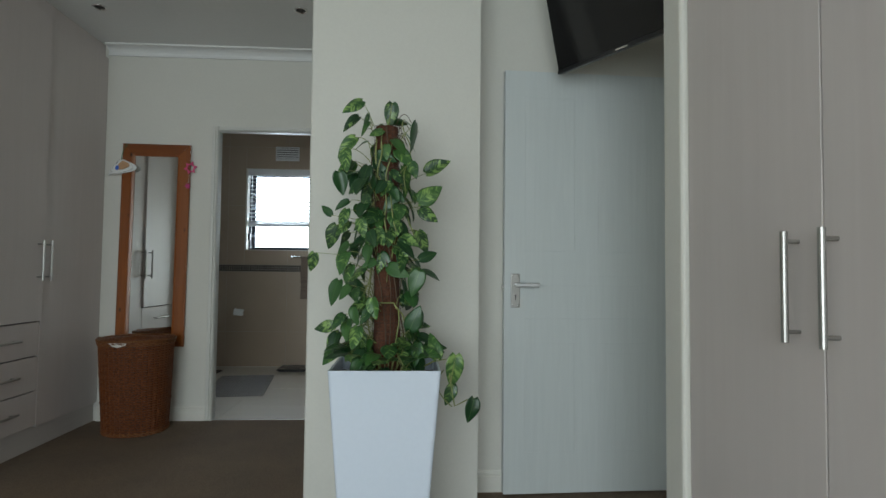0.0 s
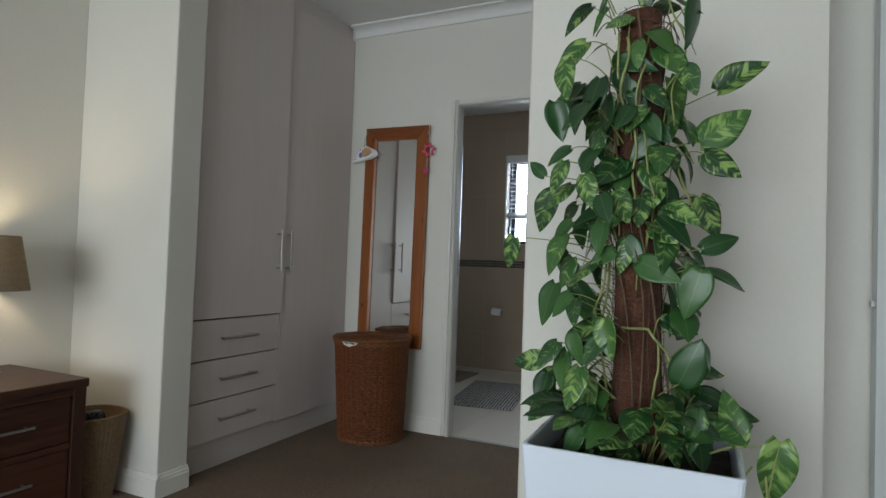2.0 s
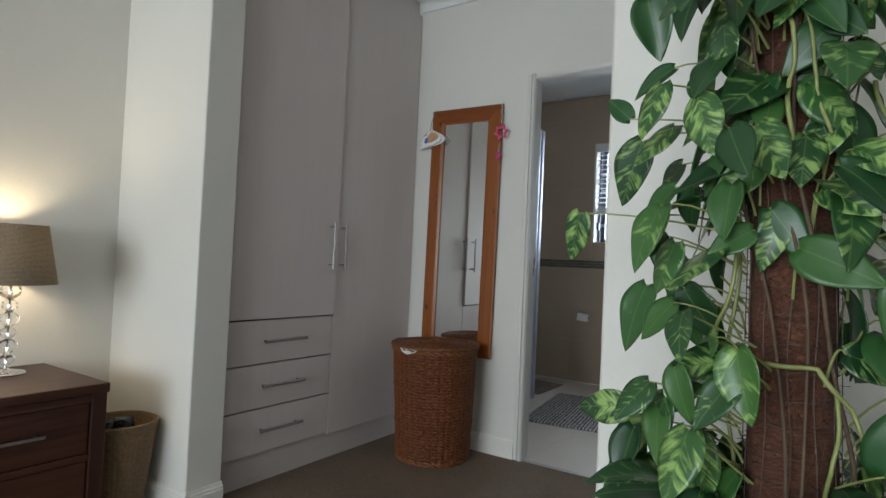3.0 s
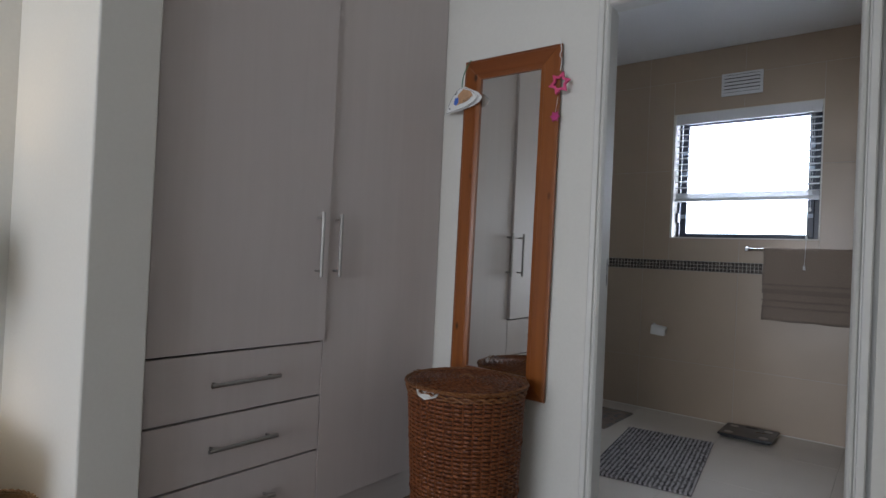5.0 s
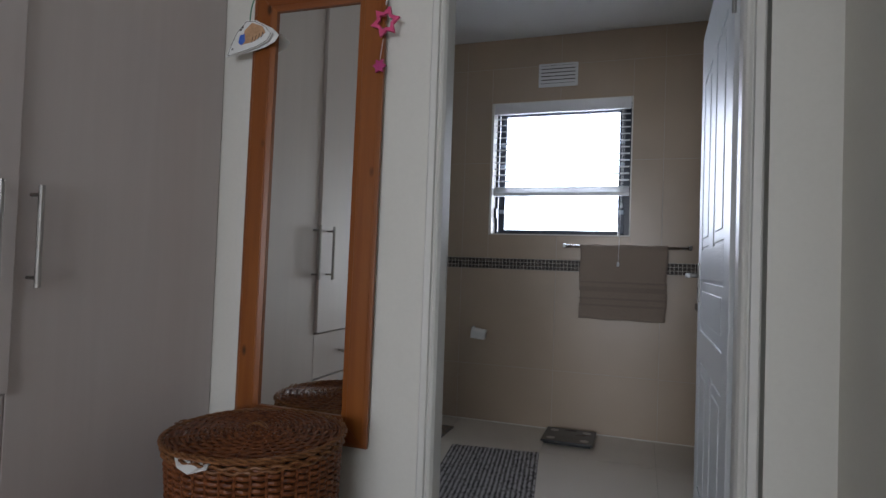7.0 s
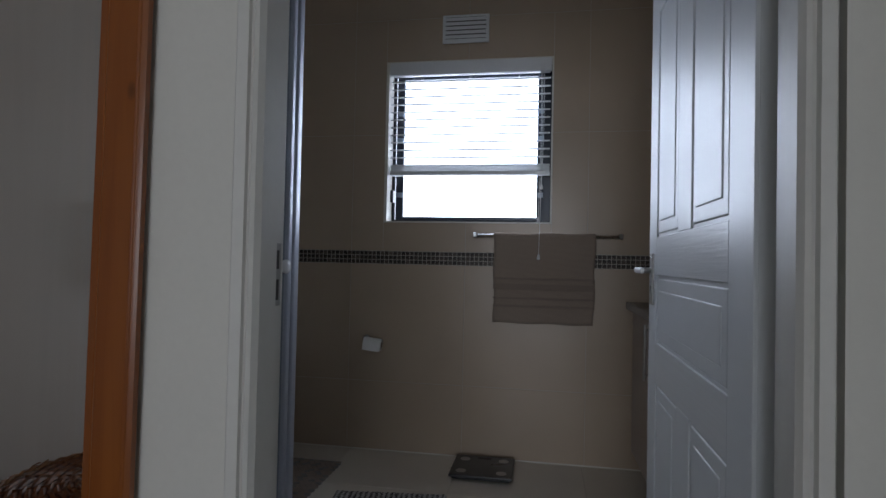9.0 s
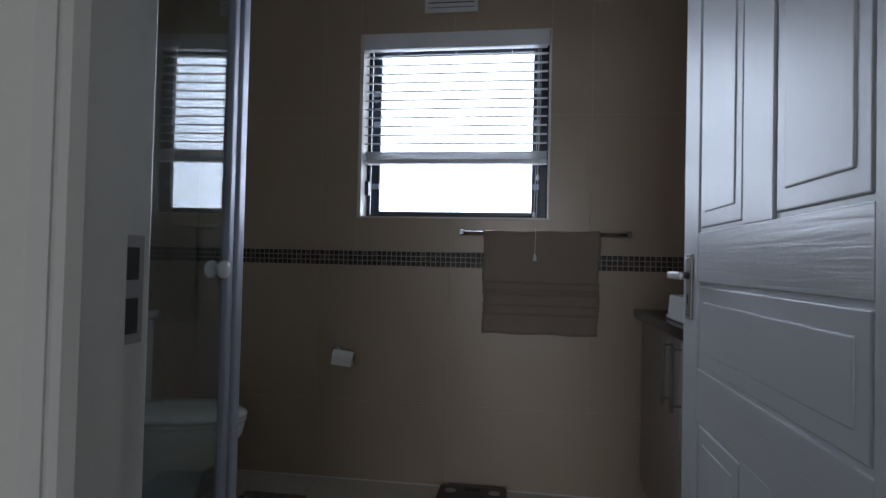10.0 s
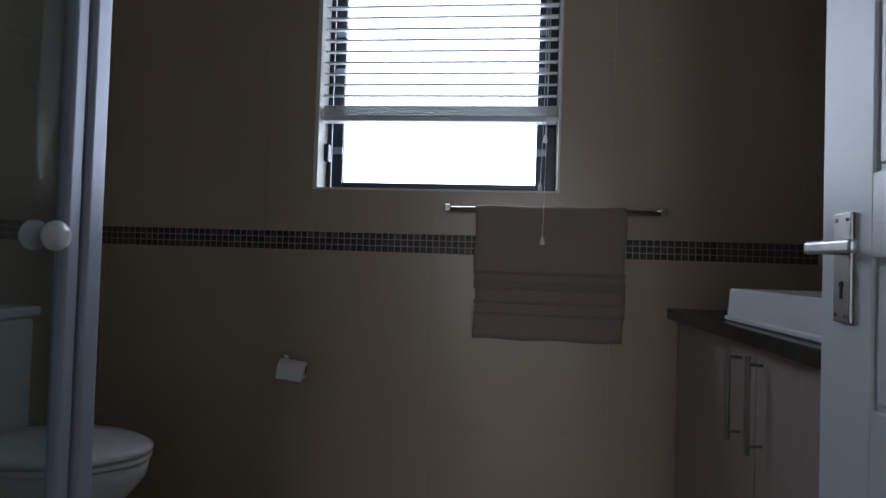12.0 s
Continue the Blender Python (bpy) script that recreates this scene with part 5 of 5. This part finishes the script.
# ---- bathroom things ----
def shower():
    s = thing("shower_enclosure", (-2.237, 6.803, 0), "framed glass corner shower enclosure with a white round door knob", "shower", 3.2)
    H, LX, LY = 2.05, 0.980, 0.998
    part("corner_post", box(-0.024, 0.023, -0.024, 0.023, 0.07, H, 0.008, 3), ALU, s)
    part("door_stile", box(-0.010, 0.016, -0.062, -0.029, 0.10, H - 0.035, 0.006, 3), ALU, s)
    part("wall_channel", box(-0.015, 0.015, -LY, -LY + 0.032, 0.07, H, 0.004), ALU, s)
    part("wall_channel", box(-LX, -LX + 0.03, -0.015, 0.015, 0.07, H, 0.004), ALU, s)
    part("top_rail", box(-0.018, 0.018, -LY + 0.033, -0.025, H - 0.032, H, 0.005), ALU, s)
    part("top_rail", box(-LX + 0.031, -0.025, -0.018, 0.018, H - 0.032, H, 0.005), ALU, s)
    part("bottom_rail", box(-0.018, 0.018, -LY + 0.033, -0.025, 0.07, 0.10, 0.005), ALU, s)
    part("bottom_rail", box(-LX + 0.031, -0.025, -0.018, 0.018, 0.07, 0.10, 0.005), ALU, s)
    part("hinge_stile", box(-0.010, 0.012, -LY + 0.037, -LY + 0.062, 0.10, H - 0.035, 0.005), ALU, s)
    d = part("glass_door", box(-0.003, 0.003, -LY + 0.05, -0.056, 0.102, H - 0.034), MAT_GLASS, s, "clear glass door")
    g = part("glass_panel", box(-LX + 0.032, -0.026, -0.003, 0.003, 0.102, H - 0.034), MAT_GLASS, s, "clear fixed glass panel")
    d.visible_shadow = g.visible_shadow = False
    for sx in (1, -1):
        b = lathe([(0.014, 0.003), (0.014, 0.006), (0.021, 0.009), (0.0245, 0.015), (0.0245, 0.025), (0.019, 0.032), (0.008, 0.034)], 24)
        part("knob", b, PORCELAIN, d, "round white plastic knob", smooth=True, at=pose(0, -0.092, 1.037, 0, 90 * sx, 0))
    tray = thing("shower_tray", (-2.237, 6.803, 0), "low white shower tray under the glass enclosure", "shower tray", 3.2)
    part("tray_rim", box(-LX, 0.015, -LY + 0.062, 0.022, 0.0, 0.068, 0.01, 3), PORCELAIN, tray)


shower()


def toilet():
    t = thing("toilet", (-3.22, 7.46, 0), "white close-coupled toilet with its lid closed", "toilet")
    # x runs out from the wall

    def oval(cx, rx, ry, z, n=36, flat=0.0):
        return [(cx + rx * math.cos(2 * math.pi * k / n) * (1.0 if math.cos(2 * math.pi * k / n) > 0 else 1 - flat), ry * math.sin(2 * math.pi * k / n) * (1 - 0.12 * math.cos(2 * math.pi * k / n)), z) for k in range(n)]

    def loft(loops):
        b = bmesh.new()
        rs = [[b.verts.new(v) for v in lp] for lp in loops]
        n = len(rs[0])
        for r0, r1 in zip(rs, rs[1:]):
            for k in range(n):
                b.faces.new((r0[k], r0[(k + 1) % n], r1[(k + 1) % n], r1[k]))
        b.faces.new(rs[0][::-1])
        b.faces.new(rs[-1])
        return b
    part("bowl", loft([oval(0.30, 0.20, 0.115, 0.0), oval(0.30, 0.20, 0.115, 0.03), oval(0.31, 0.185, 0.10, 0.10), oval(0.33, 0.19, 0.105, 0.18), oval(0.38, 0.24, 0.145, 0.27), oval(0.42, 0.265, 0.18, 0.35), oval(0.425, 0.268, 0.185, 0.395), oval(0.425, 0.262, 0.18, 0.40)]), PORCELAIN, t, smooth=True)
    part("seat", loft([oval(0.43, 0.262, 0.180, 0.402), oval(0.43, 0.270, 0.187, 0.408), oval(0.43, 0.270, 0.187, 0.416), oval(0.43, 0.262, 0.180, 0.420)]), PORCELAIN, t, smooth=True)
    part("lid", loft([oval(0.43, 0.262, 0.180, 0.4215), oval(0.43, 0.272, 0.189, 0.427), oval(0.43, 0.272, 0.189, 0.436), oval(0.43, 0.25, 0.17, 0.446), oval(0.43, 0.15, 0.10, 0.451)]), PORCELAIN, t, smooth=True)
    part("cistern", box(0.0, 0.17, -0.182, 0.182, 0.40, 0.788, 0.018, 4), PORCELAIN, t)
    part("cistern_lid", box(-0.0, 0.182, -0.192, 0.192, 0.791, 0.826, 0.010, 3), PORCELAIN, t)
    part("flush_button", lathe([(0.02, 0.0), (0.02, 0.005), (0.016, 0.007)], 24), CHROME, t, at=pose(0.09, 0.06, 0.826))
    part("pan_back", box(0.0, 0.20, -0.11, 0.11, 0.0, 0.398, 0.02, 3), PORCELAIN, t)
    for y in (-0.075, 0.075):
        part("hinge", rod((0.185, y - 0.02, 0.43), (0.185, y + 0.02, 0.43), 0.010, 14), CHROME, t)
    bx = thing("tissue_box", (-3.125, 7.40, 0.826), "plain white square tissue box on the cistern", "tissue box", 4)
    part("box", box(-0.048, 0.048, -0.05, 0.05, 0.0, 0.115, 0.004), PAPER, bx)
    part("slot", box(-0.03, 0.03, -0.012, 0.012, 0.1152, 0.1162), GAP, bx)


toilet()


def roll_holder():
    h = thing("toilet_roll_holder", (-2.318, 8.0, 0.608), "chrome wall bracket for the toilet roll", "roll holder")
    part("rose", lathe([(0.022, 0.0), (0.022, 0.006), (0.012, 0.010)], 24), CHROME, h, at=pose(0, 0, 0.015, 90, 0, 0), smooth=True)
    part("arm", tube([(0, -0.008, 0.015), (0, -0.07, 0.015), (0.006, -0.08, 0.014), (0.02, -0.082, 0.0), (0.110, -0.082, -0.018)], 0.005, 10), CHROME, h, smooth=True)
    r = thing("toilet_roll", (-2.268, 7.918, 0.612), "white toilet paper roll on the chrome holder", "toilet roll")
    b = bmesh.new()
    lathe([(0.018, -0.05), (0.030, -0.05), (0.032, -0.047), (0.032, 0.047), (0.030, 0.05), (0.018, 0.05)], 36, b)
    part("paper", b, PAPER, r, at=pose(0.012, -0.002, -0.006, 0, 97, 4), smooth=False)
    part("tube", rod((0, 0, -0.0503), (0, 0, 0.0503), 0.0178, 24), STRAW, r, "brown cardboard tube", at=pose(0.012, -0.002, -0.006, 0, 97, 4))
    part("loose_sheet", box(-0.048, 0.048, -0.0335, -0.0325, -0.036, 0.0, 0.0003), PAPER, r, at=pose(0.012, -0.002, -0.006, 0, 7, 4))


roll_holder()


def towel_rail():
    r = thing("towel_rail", (-1.3245, 8.0, 1.211), "chrome wall-mounted towel rail below the window", "towel rail")
    part("bar", rod((-0.3775, -0.075, 0), (0.3775, -0.075, 0), 0.008, 18), CHROME, r, smooth=True)
    part("bar", rod((-0.3775, -0.045, -0.006), (0.3775, -0.045, -0.006), 0.006, 14), CHROME, r, smooth=True)
    for x in (-0.3775, 0.3775):
        part("bracket", box(x - 0.011, x + 0.011, -0.088, 0.0, -0.014, 0.014, 0.003), CHROME, r)
    t = thing("bath_towel", (-1.338, 7.925, 1.211), "folded taupe bath towel with ribbed bands over the rail", "towel")
    b = bmesh.new()
    prof = [(0.012 + 0.0, -0.44), (0.014, -0.30), (0.013, -0.12), (0.012, -0.02), (0.008, 0.006), (0.0, 0.012), (-0.009, 0.006), (-0.013, -0.02), (-0.014, -0.12), (-0.016, -0.30), (-0.018, -0.462)]
    dense = []
    for (y0, z0), (y1, z1) in zip(prof, prof[1:]):
        n = max(1, int(abs(z1 - z0) / 0.02))
        dense += [(y0 + (y1 - y0) * k / n, z0 + (z1 - z0) * k / n) for k in range(n)]
    dense.append(prof[-1])
    cols = 36
    rows = []
    for y, z in dense:
        row = []
        for k in range(cols + 1):
            u = k / cols
            sway = 0.0035 * math.sin(u * 9 + z * 3) * min(1, -min(z, 0) * 5)
            flare = 0.012 * (-min(z, 0)) / 0.45
            rib = 0.0018 * math.sin(z * 300) if -0.40 < z < -0.22 and y < 0 else 0
            row.append(b.verts.new((-0.264 + 0.528 * u - flare * (u - 0.5) - 0.004 * math.sin(z * 25), y - (sway + rib if y < 0 else -sway * 0.4), z + 0.002 * math.sin(u * 14))))
        rows.append(row)
    for r0, r1 in zip(rows, rows[1:]):
        for k in range(cols):
            b.faces.new((r0[k], r0[k + 1], r1[k + 1], r1[k]))
    bmesh.ops.recalc_face_normals(b, faces=b.faces)
    bmesh.ops.solidify(b, geom=b.faces[:], thickness=0.007)
    body = part("cloth", b, TOWEL, t, smooth=True)
    for z0, z1 in ((-0.232, -0.222), (-0.285, -0.255), (-0.335, -0.325), (-0.378, -0.366)):
        part("woven_band", box(-0.262, 0.262, -0.0235, -0.0205, z0, z1, 0.001), TOWELBAND, body)


towel_rail()


def vanity():
    v = thing("vanity_cabinet", (-0.872, 5.95, 0), "pale wood vanity cabinet with steel bar handles", "vanity")
    part("carcass", box(0.022, 0.490, 0.0, 2.045, 0.10, 0.832), GAP, v)
    part("plinth", box(0.06, 0.08, 0.0, 2.045, 0.0, 0.0985), PLINTH, v)
    part("filler", box(0, 0.02, 2.013, 2.046, 0.10, 0.83, 0.001), VANITY, v)
    for a, c, h in ((1.405, 2.010, 1.492), (0.80, 1.402, 1.368), (0.20, 0.797, 0.26)):
        d = part("door", box(0, 0.02, a, c, 0.102, 0.828, 0.0015), VANITY, v)
        bar_handle(d, (0, h, 0.575), (0, h, 0.812), (-0.034, 0, 0))
    c = thing("worktop", (-0.886, 5.95, 0.837), "dark polished stone vanity worktop", "worktop")
    part("slab", box(-0.024, 0.520, -0.02, 2.047, 0.0, 0.038, 0.003), COUNTER, c)
    b = thing("wash_basin", (-0.625, 7.27, 0.873), "rectangular white countertop wash basin", "basin")
    bb = bmesh.new()

    def rect(hx, hy, z, r):
        out = []
        for qx, qy in ((1, 1), (-1, 1), (-1, -1), (1, -1)):
            a0 = math.atan2(qy, qx) - math.pi / 4
            for k in range(5):
                a = a0 + k / 4 * math.pi / 2
                out.append(bb.verts.new((qx * (hx - r) + r * math.cos(a), qy * (hy - r) + r * math.sin(a), z)))
        return out
    rs = [rect(0.235, 0.325, 0.0, 0.03), rect(0.242, 0.332, 0.006, 0.03), rect(0.242, 0.332, 0.014, 0.03), rect(0.236, 0.326, 0.018, 0.03), rect(0.232, 0.322, 0.088, 0.03), rect(0.228, 0.318, 0.093, 0.03),
          rect(0.214, 0.304, 0.093, 0.03), rect(0.208, 0.298, 0.086, 0.03), rect(0.16, 0.25, 0.03, 0.06), rect(0.10, 0.18, 0.025, 0.06)]
    for r0, r1 in zip(rs, rs[1:]):
        for k in range(20):
            bb.faces.new((r0[k], r0[(k + 1) % 20], r1[(k + 1) % 20], r1[k]))
    bb.faces.new(rs[0][::-1])
    bb.faces.new(rs[-1])
    part("bowl", bb, PORCELAIN, b)
    s = thing("soap_bottle", (-0.70, 6.32, 0.873), "translucent blue bottle on the dark worktop", "bottle")
    BLUE = mottled("blue_plastic", (0.02, 0.25, 0.50), (0.04, 0.32, 0.60), 0.25)
    part("body", lathe([(0.026, 0.0), (0.029, 0.004), (0.029, 0.11), (0.022, 0.13), (0.011, 0.14), (0.011, 0.15)], 24), BLUE, s, smooth=True)
    part("cap", lathe([(0.014, 0.1502), (0.014, 0.172), (0.012, 0.174)], 20), BLIND, s)


vanity()


def scale():
    s = thing("bathroom_scale", (-1.625, 7.80, 0), "black glass bathroom scale with silver contact discs on the tiles", "scale", 0)
    part("platform", box(-0.155, 0.155, -0.15, 0.15, 0.016, 0.030, 0.005, 3), BLACKPLASTIC, s)
    part("body", box(-0.14, 0.14, -0.135, 0.135, 0.004, 0.0155, 0.003), BLACKPLASTIC, s)
    for x in (-0.10, 0.10):
        for y in (-0.09, 0.085):
            part("contact_disc", lathe([(0.026, 0.0), (0.026, 0.0008), (0.024, 0.0012)], 24), STEEL, s, "silver contact disc", at=pose(x, y, 0.0302))
            part("foot", rod((x, y, 0.0), (x, y, 0.0038), 0.012, 14), BLACKPLASTIC, s)
    part("display", box(-0.035, 0.035, 0.095, 0.12, 0.0302, 0.0308), GAP, s)


scale()


def rug(name, label, place, turn, w, l, cell, colours, pitch):
    """A flat mat of short plaited tufts in rows."""
    r = thing(name, place, label, "rug", turn)
    part("backing", box(-w / 2, w / 2, -l / 2, l / 2, 0.0, 0.006, 0.002), colours[0], r)
    groups = {m: bmesh.new() for m in colours}
    rr = random.Random(5)
    ny, nx = int(l / pitch), int(w / cell)
    for j in range(ny):
        for i in range(nx):
            x = -w / 2 + cell * (i + 0.5 + (0.5 if j % 2 else 0) - 0.25)
            y = -l / 2 + pitch * (j + 0.5)
            pick = (1 if rr.random() < 0.85 else 0) if (i + j) % 2 else (2 if rr.random() < 0.6 else 0)
            b = groups[colours[pick]]
            hx, hy, h = cell * 0.56, pitch * 0.5, 0.012 + rr.uniform(-0.001, 0.0015)
            low = [b.verts.new((x + sx * hx, y + sy * hy + sx * 0.2 * hy, 0.005)) for sx, sy in ((-1, -1), (1, -1), (1, 1), (-1, 1))]
            top = [b.verts.new((x + sx * hx * 0.62, y + sy * hy * 0.55 + sx * 0.2 * hy, h)) for sx, sy in ((-1, -1), (1, -1), (1, 1), (-1, 1))]
            b.faces.new(top)
            for k in range(4):
                b.faces.new((low[k], low[(k + 1) % 4], top[(k + 1) % 4], top[k]))
    for mtl, b in groups.items():
        part("weave", b, mtl, r)["kind"] = "stuff"
    return r


RUG_A = mottled("pale_grey_cotton", (0.47, 0.44, 0.43), (0.54, 0.51, 0.50), 0.95, 20, 200, 0.5)
RUG_B = mottled("mid_grey_cotton", (0.17, 0.155, 0.15), (0.24, 0.22, 0.21), 0.95, 20, 200, 0.5)
RUG_C = mottled("dark_grey_cotton", (0.055, 0.05, 0.05), (0.09, 0.08, 0.08), 0.95, 20, 200, 0.5)
rug("bath_mat", "woven grey and white cotton bath mat on the beige tiles", (-1.938, 6.940, 0), 7.5, 0.50, 0.96, 0.0115, [RUG_B, RUG_A, RUG_C], 0.0095)
RUG_D = mottled("brown_cotton", (0.25, 0.20, 0.165), (0.31, 0.25, 0.21), 0.95, 20, 200, 0.5)
rug("toilet_mat", "small brown dotted cotton mat in front of the toilet", (-2.50, 7.50, 0), 0, 0.28, 0.52, 0.028, [RUG_D, RUG_D, RUG_B], 0.022)


# ---- tiles ----
def cut(rects, hole):
    hx0, hx1, hz0, hz1 = hole
    out = []
    for x0, x1, z0, z1 in rects:
        if x1 <= hx0 or x0 >= hx1 or z1 <= hz0 or z0 >= hz1:
            out.append((x0, x1, z0, z1))
            continue
        if x0 < hx0:
            out.append((x0, hx0, z0, z1))
        if x1 > hx1:
            out.append((hx1, x1, z0, z1))
        a, c = max(x0, hx0), min(x1, hx1)
        if z0 < hz0:
            out.append((a, c, z0, hz0))
        if z1 > hz1:
            out.append((a, c, hz1, z1))
    return out


GAPW = 0.0012
zrows = [(0.0, 0.385), (0.385, 1.045), (1.118, 1.775), (1.775, 2.43), (2.43, 2.635)]
xcols = [(-3.22, -3.075), (-3.075, -2.42), (-2.42, -1.765), (-1.765, -1.11), (-1.11, -0.455), (-0.455, -0.38)]
for z0, z1 in zrows:
    for x0, x1 in xcols:
        for a, c, e, g in cut([(x0, x1, z0, z1)], (-2.234, -1.30, 1.28, 2.19)):
            part("tile", box(a + GAPW, c - GAPW, 8.0, 8.0 + TG, e + GAPW, g - GAPW, 0.0006, 1), WALLTILE, bath_north)
for z0, z1 in zrows:
    for y0, y1 in [(5.80, 6.035), (6.035, 6.69), (6.69, 7.345), (7.345, 8.0)]:
        part("tile", box(-3.22 - TG, -3.22, y0 + GAPW, y1 - GAPW, z0 + GAPW, z1 - GAPW, 0.0006, 1), WALLTILE, bath_west)
fx = [-3.34, -3.022, -2.39, -1.758, -1.126, -0.494, -0.2]
fy = [5.713, 6.12, 6.81, 7.49, 8.0]
for y0, y1 in zip(fy, fy[1:]):
    for x0, x1 in zip(fx, fx[1:]):
        part("tile", box(x0 + 0.0015, x1 - 0.0015, y0 + 0.0015, y1 - 0.0015, -TG, 0.0, 0.0006, 1), FLOORTILE, bath_floor)
structure("trim_floor_joint", box(-3.22, -0.38, 7.994, 8.0, 0.0, 0.006, 0.002), TRIM, "pale silicone joint between the floor and wall tiles", "joint")

# mosaic band: three rows of small stone tiles in pale grout
part("mosaic_grout", box(-3.2195, -0.381, 8.0004, 8.002, 1.045, 1.1175), GROUT, bath_north)
part("mosaic_grout", box(-3.222, -3.2204, 5.80, 7.9995, 1.045, 1.1175), GROUT, bath_west)
pitch = 0.0243
piece = obj("mosaic_tile", box(-0.0109, 0.0109, -0.001, 0.002, -0.0109, 0.0109, 0.0008, 1), MOSAIC)
piece_mesh = piece.data
bpy.data.objects.remove(piece)
rm = random.Random(3)
rest = bmesh.new()
for i in range(int((3.22 - 0.39) / pitch)):
    for j in range(3):
        x, z = -3.22 + pitch * (i + 0.5), 1.0448 + pitch * (j + 0.5)
        if -2.95 < x < -0.75:
            ob = new("mosaic_tile", piece_mesh)
            ob.parent = bath_north
            ob.location = (x, 8.0 + rm.uniform(0, 0.001), z)
        else:
            box(x - 0.0109, x + 0.0109, 7.9995, 8.002, z - 0.0109, z + 0.0109, bm=rest)
for i in range(int(2.2 / pitch)):
    for j in range(3):
        y, z = 8.0 - pitch * (i + 0.5), 1.0448 + pitch * (j + 0.5)
        box(-3.222, -3.2190, y - 0.0109, y + 0.0109, z - 0.0109, z + 0.0109, bm=rest)
r_ob = part("mosaic_tile", rest, MOSAIC, bath_west)
r_ob["kind"] = "stuff"
